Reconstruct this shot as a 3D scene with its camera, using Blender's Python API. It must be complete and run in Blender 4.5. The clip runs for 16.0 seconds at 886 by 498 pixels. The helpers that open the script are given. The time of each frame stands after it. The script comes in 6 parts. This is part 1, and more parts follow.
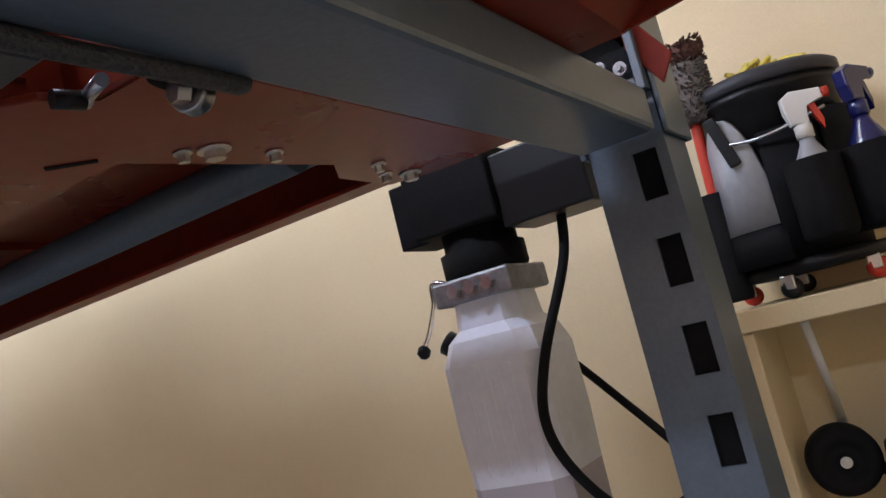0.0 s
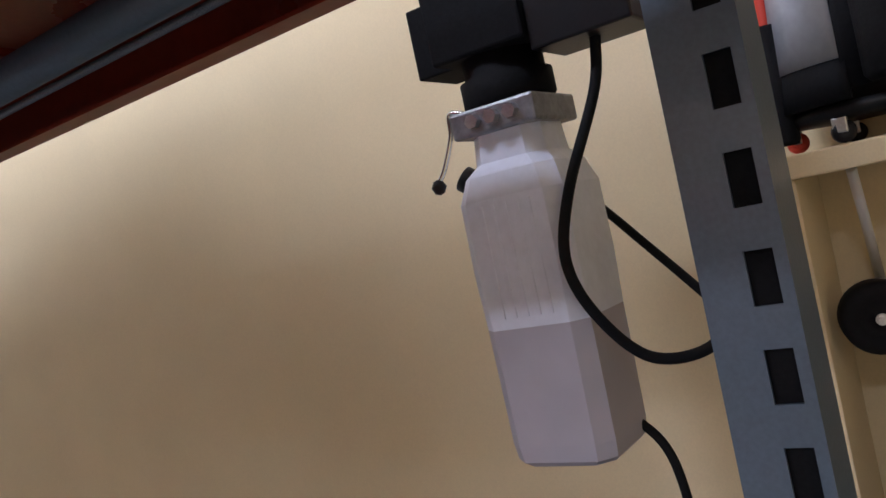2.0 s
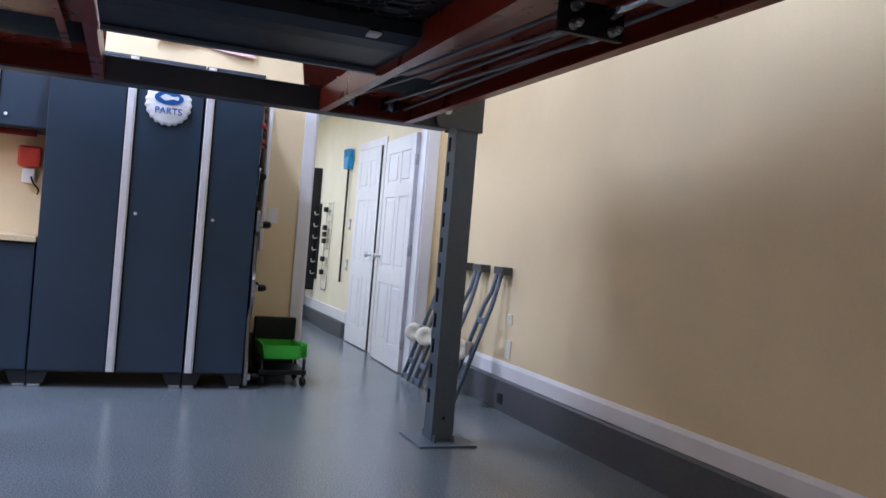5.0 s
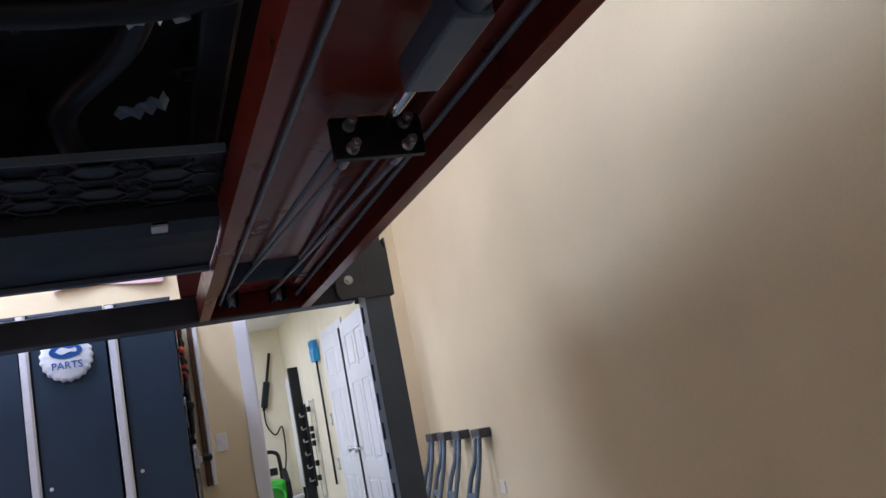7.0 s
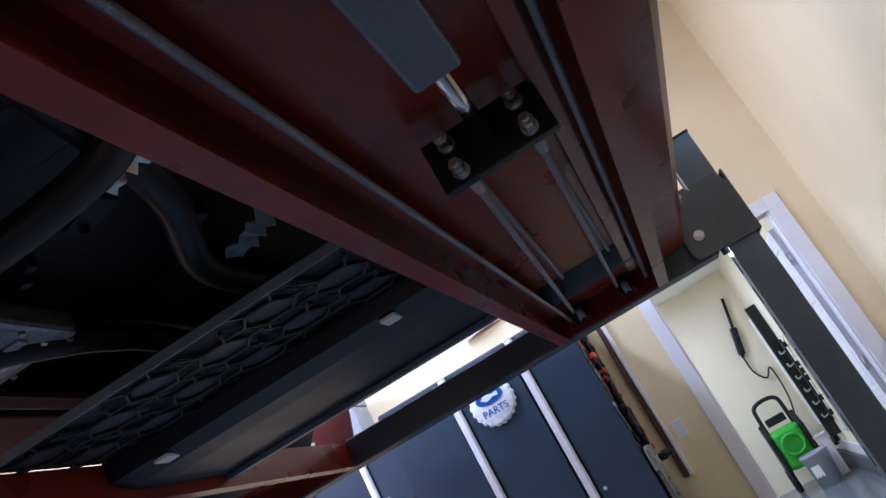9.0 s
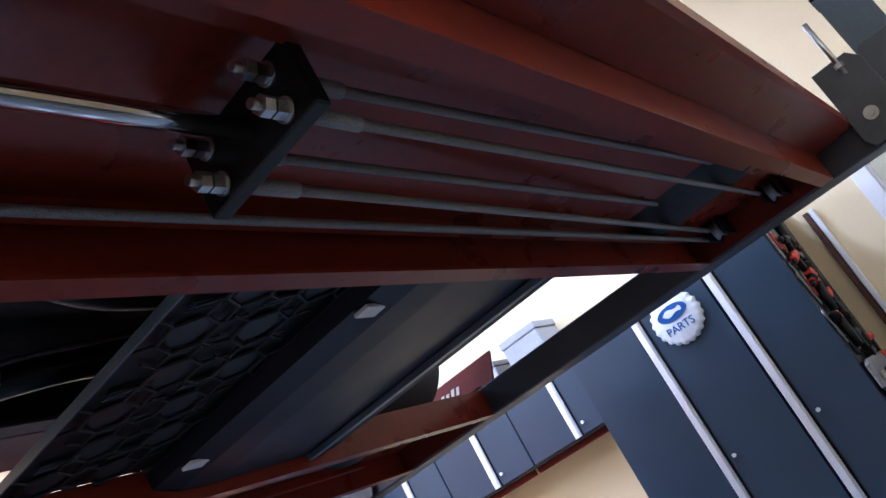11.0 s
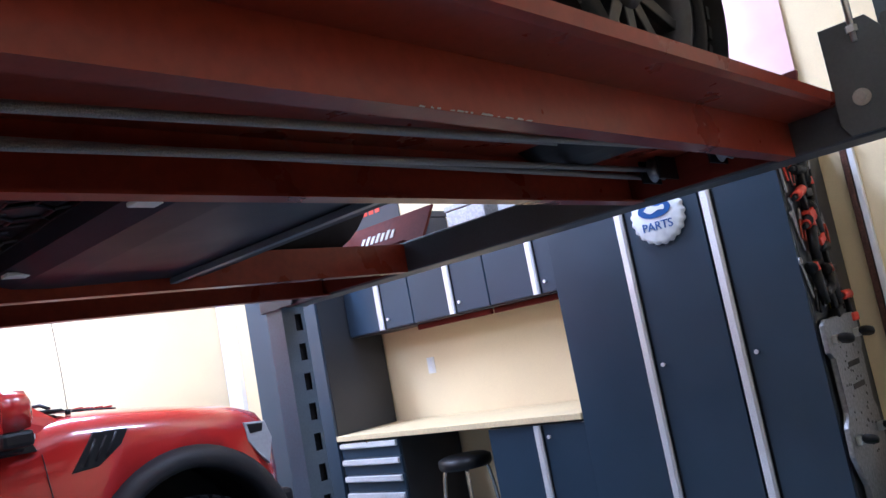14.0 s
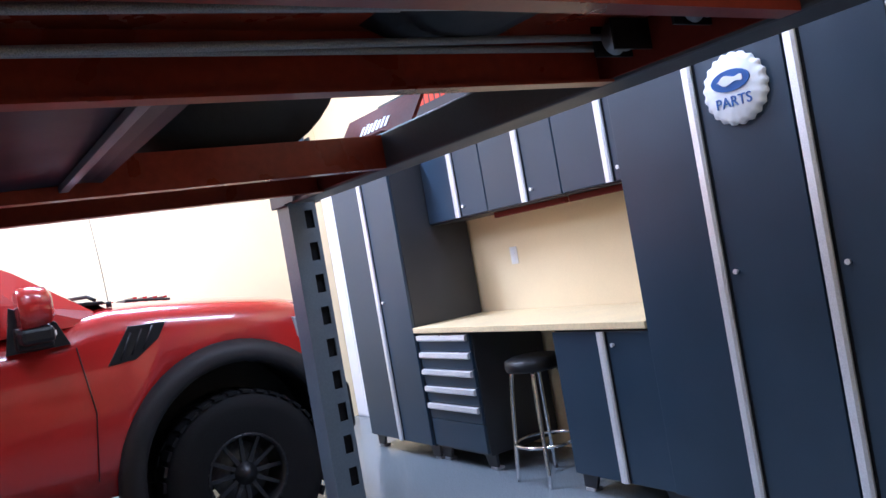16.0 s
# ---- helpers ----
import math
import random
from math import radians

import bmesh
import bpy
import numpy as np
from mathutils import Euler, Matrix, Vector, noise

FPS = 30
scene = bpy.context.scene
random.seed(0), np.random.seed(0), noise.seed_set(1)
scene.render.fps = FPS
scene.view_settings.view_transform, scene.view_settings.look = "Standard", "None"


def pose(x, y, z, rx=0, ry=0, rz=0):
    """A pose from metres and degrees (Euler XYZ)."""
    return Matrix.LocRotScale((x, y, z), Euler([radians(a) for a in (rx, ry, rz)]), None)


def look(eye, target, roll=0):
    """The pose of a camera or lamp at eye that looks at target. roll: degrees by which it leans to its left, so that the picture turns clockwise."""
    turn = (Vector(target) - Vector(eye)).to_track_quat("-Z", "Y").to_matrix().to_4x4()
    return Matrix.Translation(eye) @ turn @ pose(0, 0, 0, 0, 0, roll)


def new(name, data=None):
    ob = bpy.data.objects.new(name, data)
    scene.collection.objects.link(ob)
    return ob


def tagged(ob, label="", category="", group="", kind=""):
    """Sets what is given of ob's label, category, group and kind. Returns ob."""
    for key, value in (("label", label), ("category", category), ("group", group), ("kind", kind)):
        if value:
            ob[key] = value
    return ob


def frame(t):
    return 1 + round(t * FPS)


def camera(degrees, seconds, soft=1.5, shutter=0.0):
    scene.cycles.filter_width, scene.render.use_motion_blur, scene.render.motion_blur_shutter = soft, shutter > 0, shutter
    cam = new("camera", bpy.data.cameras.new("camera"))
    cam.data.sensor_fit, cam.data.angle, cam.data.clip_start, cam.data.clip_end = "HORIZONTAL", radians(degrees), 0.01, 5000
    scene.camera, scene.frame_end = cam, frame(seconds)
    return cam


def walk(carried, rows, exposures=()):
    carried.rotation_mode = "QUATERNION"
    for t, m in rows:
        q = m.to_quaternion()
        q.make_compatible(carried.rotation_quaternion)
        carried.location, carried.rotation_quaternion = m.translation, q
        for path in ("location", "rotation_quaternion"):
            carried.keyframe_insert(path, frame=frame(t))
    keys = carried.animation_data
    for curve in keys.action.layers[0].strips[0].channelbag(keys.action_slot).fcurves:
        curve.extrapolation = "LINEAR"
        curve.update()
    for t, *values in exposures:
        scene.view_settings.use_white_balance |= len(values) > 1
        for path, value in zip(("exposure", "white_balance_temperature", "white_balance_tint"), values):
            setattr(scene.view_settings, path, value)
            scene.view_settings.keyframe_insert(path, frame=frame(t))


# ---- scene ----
cam = camera(57.63, 16.0)
PATH = [
    (0, (-0.348, -6.769, 1.463), (1.357, -5.758, 1.732), -14.0),
    (0.5, (-0.339, -6.772, 1.467), (1.362, -5.762, 1.760), -14.3),
    (1, (-0.326, -6.768, 1.460), (1.375, -5.764, 1.772), -14.4),
    (1.5, (-0.293, -6.741, 1.429), (1.412, -5.724, 1.671), -13.8),
    (2, (-0.251, -6.702, 1.386), (1.401, -5.575, 1.370), -12.0),
    (2.5, (-0.238, -6.744, 1.379), (1.202, -5.357, 1.340), -10.0),
    (3, (-0.271, -6.654, 1.356), (1.039, -5.147, 1.245), -7.9),
    (3.5, (-0.197, -6.409, 1.195), (0.920, -4.772, 0.927), -0.9),
    (4, (-0.524, -6.197, 1.256), (0.468, -4.470, 1.071), 3.6),
    (4.5, (-0.644, -5.806, 1.138), (0.186, -3.987, 1.069), 4.7),
    (5, (-0.754, -5.563, 1.096), (-0.011, -3.706, 1.089), 4.8),
    (5.2, (-0.794, -5.402, 1.111), (0.016, -3.574, 1.111), 5.5),
    (7.3, (0.040, -5.101, 1.196), (0.626, -3.231, 1.596), -16.0),
    (7.5, (0.112, -4.936, 1.245), (0.579, -3.035, 1.655), -18.8),
    (8, (0.224, -4.834, 1.251), (0.433, -2.905, 1.734), -23.3),
    (8.5, (0.380, -4.803, 1.255), (0.278, -2.892, 1.837), -26.8),
    (9, (0.496, -4.768, 1.250), (0.169, -2.898, 1.880), -29.1),
    (9.5, (0.565, -4.663, 1.242), (0.037, -2.846, 1.887), -29.6),
    (9.7, (0.608, -4.573, 1.249), (-0.003, -2.782, 1.896), -27.8),
    (11.8, (1.133, -4.052, 1.244), (-0.034, -2.575, 1.921), -29.6),
    (12, (1.170, -4.029, 1.275), (-0.057, -2.568, 1.875), -27.3),
    (12.5, (1.265, -3.937, 1.345), (-0.084, -2.511, 1.727), -15.9),
    (13, (1.323, -3.822, 1.409), (0.012, -2.352, 1.757), -11.5),
    (13.5, (1.347, -3.794, 1.417), (0.063, -2.295, 1.737), -9.8),
    (14, (1.387, -3.674, 1.404), (0.043, -2.215, 1.654), -10.7),
    (14.5, (1.499, -3.435, 1.410), (0.080, -2.040, 1.612), -10.5),
    (15, (1.570, -3.258, 1.400), (0.039, -1.979, 1.540), -10.6),
    (15.5, (1.541, -3.041, 1.403), (-0.069, -1.856, 1.471), -11.8),
    (16, (1.470, -2.809, 1.425), (-0.202, -1.712, 1.435), -9.9),
]
walk(cam, [(t, look(eye, target, roll)) for t, eye, target, roll in PATH], [(0, -0.2, 6250, 18), (3, -0.42, 6100, 20), (5, -0.52, 5700, 19), (7.5, -0.7, 5750, 21), (8.5, -0.5, 5500, 21), (9.5, -0.35, 5300, 21), (12, -0.25, 5300, 17), (14, -0.27, 5400, 18), (16, -0.32, 5550, 18)])

# ceiling lights: x, y, power, length
LAMPS = [(-4.2, -1.6, 270, 1.8), (-4.2, -4.8, 150, 1.6), (-0.9, -0.42, 75, 1.2), (-0.4, -4.1, 148, 3.2), (-3.6, -7.8, 48, 1.6)]

# ---- world and light ----
world = bpy.data.worlds.new("world")
scene.world = world
world.use_nodes = True
world.node_tree.nodes["Background"].inputs[0].default_value = (0.9, 0.95, 1.0, 1)
world.node_tree.nodes["Background"].inputs[1].default_value = 0.02


# ---- materials ----
def material(name, base, rough=0.5, metal=0.0, grain=0.0, grain_scale=60.0, patch=0.0, patch_scale=3.0, bump=0.0, coat=0.0, vary=0.0, spec=0.5):
    """A procedural surface: base colour varied at a large and a small scale, with fine relief."""
    m = bpy.data.materials.new(name)
    m.use_nodes = True
    nt = m.node_tree
    b = nt.nodes["Principled BSDF"]
    b.inputs["Roughness"].default_value = rough
    b.inputs["Metallic"].default_value = metal
    b.inputs["Coat Weight"].default_value = coat
    b.inputs["Coat Roughness"].default_value = 0.08
    b.inputs["Specular IOR Level"].default_value = spec
    b.inputs["Base Color"].default_value = (*base, 1)
    tc = nt.nodes.new("ShaderNodeTexCoord")
    last = None

    def mixed(prev, fac, amount):
        mul = nt.nodes.new("ShaderNodeMapRange")
        mul.inputs[1].default_value, mul.inputs[2].default_value = 0.3, 0.7
        mul.inputs[3].default_value, mul.inputs[4].default_value = 1 - amount, 1 + amount
        nt.links.new(fac, mul.inputs[0])
        mix = nt.nodes.new("ShaderNodeMix")
        mix.data_type, mix.blend_type = "RGBA", "MULTIPLY"
        mix.inputs[0].default_value = 1
        if prev is None:
            mix.inputs[6].default_value = (*base, 1)
        else:
            nt.links.new(prev, mix.inputs[6])
        nt.links.new(mul.outputs[0], mix.inputs[7])
        return mix.outputs[2]

    if patch:
        n = nt.nodes.new("ShaderNodeTexNoise")
        n.inputs["Scale"].default_value, n.inputs["Detail"].default_value = patch_scale, 5
        nt.links.new(tc.outputs["Object"], n.inputs["Vector"])
        last = mixed(last, n.outputs[0], patch)
        r = nt.nodes.new("ShaderNodeMapRange")
        r.inputs[3].default_value, r.inputs[4].default_value = max(0.02, rough - min(0.12, patch)), min(1, rough + min(0.12, patch))
        nt.links.new(n.outputs[0], r.inputs[0])
        nt.links.new(r.outputs[0], b.inputs["Roughness"])
    if grain or bump:
        n = nt.nodes.new("ShaderNodeTexNoise")
        n.inputs["Scale"].default_value, n.inputs["Detail"].default_value = grain_scale, 3
        nt.links.new(tc.outputs["Object"], n.inputs["Vector"])
        if grain:
            last = mixed(last, n.outputs[0], grain)
        if bump:
            bp = nt.nodes.new("ShaderNodeBump")
            bp.inputs["Strength"].default_value, bp.inputs["Distance"].default_value = bump, 0.004
            nt.links.new(n.outputs[0], bp.inputs["Height"])
            nt.links.new(bp.outputs[0], b.inputs["Normal"])
    if vary:
        info = nt.nodes.new("ShaderNodeObjectInfo")
        last = mixed(last, info.outputs["Random"], vary)
    if last is not None:
        nt.links.new(last, b.inputs["Base Color"])
    return m


def glow(name, colour, strength):
    m = bpy.data.materials.new(name)
    m.use_nodes = True
    b = m.node_tree.nodes["Principled BSDF"]
    b.inputs["Base Color"].default_value = (*colour, 1)
    b.inputs["Emission Color"].default_value = (*colour, 1)
    b.inputs["Emission Strength"].default_value = strength
    return m


WALL = material("cream_wall_paint", (0.80, 0.65, 0.40), 0.75, grain=0.03, grain_scale=180, patch=0.05, patch_scale=1.3, bump=0.12)
HALL = material("hall_wall_paint", (0.84, 0.76, 0.56), 0.75, grain=0.03, grain_scale=180, patch=0.04, bump=0.1)
CEIL = material("ceiling_paint", (0.82, 0.80, 0.76), 0.85, grain=0.03, grain_scale=90, patch=0.03, bump=0.2)
FLOOR = material("epoxy_floor", (0.155, 0.182, 0.20), 0.20, grain=0.50, grain_scale=130, patch=0.05, patch_scale=0.9, bump=0.10)
CURB = material("curb_grey_paint", (0.085, 0.088, 0.098), 0.55, grain=0.12, grain_scale=90, patch=0.12, bump=0.2)
TRIM = material("white_trim_paint", (0.80, 0.79, 0.80), 0.4, patch=0.04, patch_scale=4)
DOORW = material("white_door_paint", (0.82, 0.82, 0.84), 0.38, patch=0.03, patch_scale=3)
RED = material("red_oxide_paint", (0.245, 0.032, 0.015), 0.30, grain=0.10, grain_scale=45, patch=0.12, patch_scale=5, bump=0.05, coat=0.04, spec=0.28)
STEEL = material("blue_grey_steel_paint", (0.105, 0.138, 0.175), 0.40, grain=0.08, grain_scale=120, patch=0.10, patch_scale=4, bump=0.12, coat=0.1)
BEAM = material("dark_beam_paint", (0.055, 0.058, 0.068), 0.45, grain=0.08, grain_scale=120, patch=0.12, patch_scale=4, bump=0.10)
PAN = material("dark_pan_paint", (0.012, 0.015, 0.025), 0.42, grain=0.06, grain_scale=120, patch=0.10, patch_scale=5, bump=0.06, spec=0.3)
REDM = material("matte_red_paint", (0.15, 0.020, 0.012), 0.7, grain=0.1, patch=0.12, bump=0.1, spec=0.15)
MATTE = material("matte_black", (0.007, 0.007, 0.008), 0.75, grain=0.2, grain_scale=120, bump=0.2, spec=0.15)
ROPE = material("dark_wire_rope", (0.06, 0.06, 0.065), 0.5, metal=0.5, grain=0.4, grain_scale=300, bump=0.6)
GUIDE = material("mid_grey_plate_paint", (0.085, 0.09, 0.10), 0.45, grain=0.08, grain_scale=120, patch=0.12, patch_scale=4, bump=0.10)
ZINC = material("zinc_plated_steel", (0.55, 0.56, 0.57), 0.32, metal=1.0, grain=0.10, grain_scale=200, patch=0.10, patch_scale=20)
CHROME = material("polished_chrome", (0.75, 0.75, 0.76), 0.12, metal=1.0)
CABLE = material("wire_rope", (0.30, 0.30, 0.31), 0.42, metal=0.4, grain=0.35, grain_scale=500, bump=0.5)
BLACK = material("black_plastic", (0.009, 0.009, 0.010), 0.42, grain=0.10, grain_scale=150, bump=0.1, spec=0.3)
RUBBER = material("black_rubber", (0.008, 0.008, 0.009), 0.75, grain=0.12, grain_scale=90, bump=0.2, spec=0.2)
UNDER = material("underbody_black", (0.006, 0.006, 0.007), 0.6, grain=0.25, grain_scale=40, patch=0.3, patch_scale=8, bump=0.3)
CAST = material("cast_aluminium", (0.30, 0.30, 0.31), 0.5, metal=0.9, grain=0.2, grain_scale=60, bump=0.4)
TANKW = material("translucent_tank", (0.80, 0.83, 0.93), 0.45, grain=0.03, patch=0.06, patch_scale=9)
FLUID = material("tank_fluid_band", (0.50, 0.47, 0.52), 0.45, patch=0.06, patch_scale=9)
BLUE = material("slate_blue_cabinet", (0.020, 0.039, 0.064), 0.36, grain=0.05, grain_scale=260, patch=0.08, patch_scale=3, bump=0.06)
BODYC = material("charcoal_cabinet_body", (0.022, 0.024, 0.029), 0.45, grain=0.05, grain_scale=260, patch=0.1, bump=0.05)
ALU = material("brushed_aluminium", (0.78, 0.78, 0.80), 0.42, metal=0.55, grain=0.10, grain_scale=160, patch=0.06, patch_scale=6)
WOODTOP = material("bamboo_worktop", (0.72, 0.57, 0.33), 0.42, grain=0.08, grain_scale=70, patch=0.06, patch_scale=4)
TRUCK = material("red_truck_paint", (0.40, 0.014, 0.011), 0.22, coat=0.9, patch=0.03, patch_scale=2)
FLARE = material("grey_flare_plastic", (0.017, 0.016, 0.018), 0.55, grain=0.1, grain_scale=200, bump=0.15, spec=0.3)
WHITECAR = material("white_car_paint", (0.78, 0.77, 0.77), 0.25, coat=0.8, patch=0.02)
GLASS = material("tinted_glass", (0.02, 0.025, 0.028), 0.05, spec=0.9)
GREEN = material("green_plastic", (0.05, 0.42, 0.03), 0.4, grain=0.05, patch=0.06)
TEAL = material("blue_plastic", (0.02, 0.30, 0.62), 0.4, patch=0.05)
ORANGE = material("red_plastic", (0.62, 0.05, 0.025), 0.4, patch=0.06)
WHITEP = material("white_plastic", (0.80, 0.79, 0.76), 0.4, patch=0.04)
CREAMP = material("cream_nylon", (0.78, 0.74, 0.60), 0.45, patch=0.05)
GREYP = material("grey_plastic", (0.35, 0.36, 0.38), 0.5, grain=0.06, patch=0.08)
NAVY = material("navy_bottle", (0.012, 0.016, 0.10), 0.25, patch=0.05, coat=0.4)
BRISTLE = material("taupe_bristles", (0.17, 0.145, 0.13), 0.9, grain=0.4, grain_scale=160, bump=0.8)
FUZZ = material("brown_fibre", (0.10, 0.045, 0.032), 0.95, grain=0.4, grain_scale=160, bump=0.8)
YELLOW = material("yellow_mesh", (0.80, 0.66, 0.12), 0.7, grain=0.2, bump=0.4)
SIGNW = material("sign_white_enamel", (0.80, 0.82, 0.84), 0.4, patch=0.1, patch_scale=14)
SIGNB = material("sign_blue_enamel", (0.02, 0.10, 0.34), 0.3, patch=0.08, patch_scale=10)
PINK = material("printed_banner", (0.82, 0.55, 0.55), 0.7, patch=0.08, patch_scale=5)
DARKGREY = material("dark_grey_vinyl", (0.045, 0.045, 0.052), 0.5, patch=0.1, spec=0.3)
LAMP = glow("lamp_diffuser", (1.0, 0.97, 0.92), 14.0)


# ---- mesh kit ----
ORIGIN = {}


def thing(name, at, label, category, group="", kind=""):
    ob = new(name)
    ob.empty_display_size = 0.1
    ob.location = at
    ORIGIN[ob.name] = Vector(at)
    return tagged(ob, label, category, group, kind)


def part(name, bm, mat, parent, label=""):
    """Links a bmesh made in world coordinates as one mesh under a thing or a part."""
    o = ORIGIN[parent.name]
    bm.transform(Matrix.Translation(-o))
    bmesh.ops.recalc_face_normals(bm, faces=bm.faces)
    me = bpy.data.meshes.new(name)
    bm.to_mesh(me)
    bm.free()
    for mt in mat if isinstance(mat, (list, tuple)) else [mat]:
        me.materials.append(mt)
    ob = new(name, me)
    ob.parent = parent
    ORIGIN[ob.name] = o
    if label:
        ob["label"] = label
    return ob


def solid(name, bm, mat, label, category, group="", kind=""):
    """Links a bmesh made in world coordinates as a top-level thing of one mesh."""
    lo = Vector([min(v.co[k] for v in bm.verts) for k in range(3)])
    hi = Vector([max(v.co[k] for v in bm.verts) for k in range(3)])
    o = Vector(((lo.x + hi.x) / 2, (lo.y + hi.y) / 2, lo.z))
    bm.transform(Matrix.Translation(-o))
    bmesh.ops.recalc_face_normals(bm, faces=bm.faces)
    me = bpy.data.meshes.new(name)
    bm.to_mesh(me)
    bm.free()
    me.materials.append(mat)
    ob = new(name, me)
    ob.location = o
    ORIGIN[ob.name] = o
    return tagged(ob, label, category, group, kind)


def shape():
    return bmesh.new()


def box(bm, x0, x1, y0, y1, z0, z1, r=0.0, turn=None):
    vs = [bm.verts.new((x, y, z)) for x in (x0, x1) for y in (y0, y1) for z in (z0, z1)]
    fs = [bm.faces.new([vs[i] for i in q]) for q in ((0, 1, 3, 2), (4, 6, 7, 5), (0, 4, 5, 1), (2, 3, 7, 6), (0, 2, 6, 4), (1, 5, 7, 3))]
    if r:
        es = list({e for f in fs for e in f.edges})
        got = bmesh.ops.bevel(bm, geom=es, offset=r, segments=2, affect="EDGES", profile=0.5)
        vs = list({v for f in got["faces"] for v in f.verts} | {v for v in vs if v.is_valid})
    if turn is not None:
        bmesh.ops.transform(bm, matrix=turn, verts=vs)
    return bm


def prism(bm, outline, axis, a0, a1, r=0.0):
    """A closed outline of (u, v) pulled along axis 0, 1 or 2 from a0 to a1."""
    def at(u, v, a):
        return {0: (a, u, v), 1: (u, a, v), 2: (u, v, a)}[axis]
    lo = [bm.verts.new(at(u, v, a0)) for u, v in outline]
    hi = [bm.verts.new(at(u, v, a1)) for u, v in outline]
    n = len(outline)
    fs = [bm.faces.new(lo[::-1]), bm.faces.new(hi)]
    fs += [bm.faces.new((lo[i], lo[(i + 1) % n], hi[(i + 1) % n], hi[i])) for i in range(n)]
    if r:
        es = list({e for f in fs[:2] for e in f.edges})
        bmesh.ops.bevel(bm, geom=es, offset=r, segments=2, affect="EDGES", profile=0.5)
    return bm


def cyl(bm, p0, p1, r0, r1=None, seg=16, caps=True):
    p0, p1 = Vector(p0), Vector(p1)
    r1 = r0 if r1 is None else r1
    q = (p1 - p0).to_track_quat("Z", "Y")
    ring = [[bm.verts.new(p + q @ Vector((r * math.cos(2 * math.pi * k / seg), r * math.sin(2 * math.pi * k / seg), 0))) for k in range(seg)] for p, r in ((p0, r0), (p1, r1))]
    for k in range(seg):
        f = bm.faces.new((ring[0][k], ring[0][(k + 1) % seg], ring[1][(k + 1) % seg], ring[1][k]))
        f.smooth = seg > 8
    if caps:
        bm.faces.new(ring[0][::-1])
        bm.faces.new(ring[1])
    return bm


def lathe(bm, profile, at, axis=(0, 0, 1), seg=24, ring=False):
    """Turns (radius, height) pairs round an axis from a point."""
    q, at = Vector(axis).to_track_quat("Z", "Y"), Vector(at)
    rings = []
    for r, h in profile:
        rings.append([bm.verts.new(at + q @ Vector((max(r, 0.0004) * math.cos(2 * math.pi * k / seg), max(r, 0.0004) * math.sin(2 * math.pi * k / seg), h))) for k in range(seg)])
    for a, b in zip(rings, rings[1:]):
        for k in range(seg):
            f = bm.faces.new((a[k], a[(k + 1) % seg], b[(k + 1) % seg], b[k]))
            f.smooth = True
    if not ring:
        bm.faces.new(rings[0][::-1])
        bm.faces.new(rings[-1])
    return bm


def smooth_path(pts, n=8):
    """Points along a Catmull-Rom curve."""
    p = [Vector(v) for v in pts]
    p = [2 * p[0] - p[1], *p, 2 * p[-1] - p[-2]]
    out = []
    for i in range(1, len(p) - 2):
        for k in range(n):
            t = k / n
            out.append(0.5 * ((2 * p[i]) + (p[i + 1] - p[i - 1]) * t + (2 * p[i - 1] - 5 * p[i] + 4 * p[i + 1] - p[i + 2]) * t * t + (3 * p[i] - p[i - 1] - 3 * p[i + 1] + p[i + 2]) * t ** 3))
    return out + [p[-2]]


def tube(bm, pts, r, seg=8):
    pts = [Vector(v) for v in pts]
    rings, side = [], None
    for i, p in enumerate(pts):
        d = (pts[min(i + 1, len(pts) - 1)] - pts[max(i - 1, 0)]).normalized()
        if side is None:
            side = d.orthogonal().normalized()
        side = (side - d * side.dot(d)).normalized()
        up = d.cross(side)
        rings.append([bm.verts.new(p + r * (math.cos(2 * math.pi * k / seg) * side + math.sin(2 * math.pi * k / seg) * up)) for k in range(seg)])
    for a, b in zip(rings, rings[1:]):
        for k in range(seg):
            f = bm.faces.new((a[k], a[(k + 1) % seg], b[(k + 1) % seg], b[k]))
            f.smooth = True
    bm.faces.new(rings[0][::-1])
    bm.faces.new(rings[-1])
    return bm


def bolt(bm, p, d, r=0.011, h=0.010, washer=True):
    """A hexagon head with its washer, standing on p along d."""
    p, d = Vector(p), Vector(d).normalized()
    if washer:
        cyl(bm, p, p + d * 0.003, r * 1.55, seg=14)
    return cyl(bm, p + d * 0.003, p + d * (0.003 + h), r, seg=6)


def loft(bm, sections, close=True):
    """Skins closed sections that have the same number of points."""
    rings = [[bm.verts.new(v) for v in s] for s in sections]
    n = len(rings[0])
    for a, b in zip(rings, rings[1:]):
        for k in range(n):
            f = bm.faces.new((a[k], a[(k + 1) % n], b[(k + 1) % n], b[k]))
            f.smooth = True
    if close:
        bm.faces.new(rings[0][::-1])
        bm.faces.new(rings[-1])
    return bm


# ---- the building ----
WX, NY, SY, WWX, CZ = 1.80, 0.66, -9.5, -5.75, 3.9
HX0, HX1, HZ = 0.59, 1.525, 2.12
HALLX, HALLY, HALLW = 1.585, 5.7, -0.4


def wall(name, label, pieces, mat=WALL):
    bm = shape()
    for p in pieces:
        box(bm, *p)
    return solid(name, bm, mat, label, "wall", kind="structure")


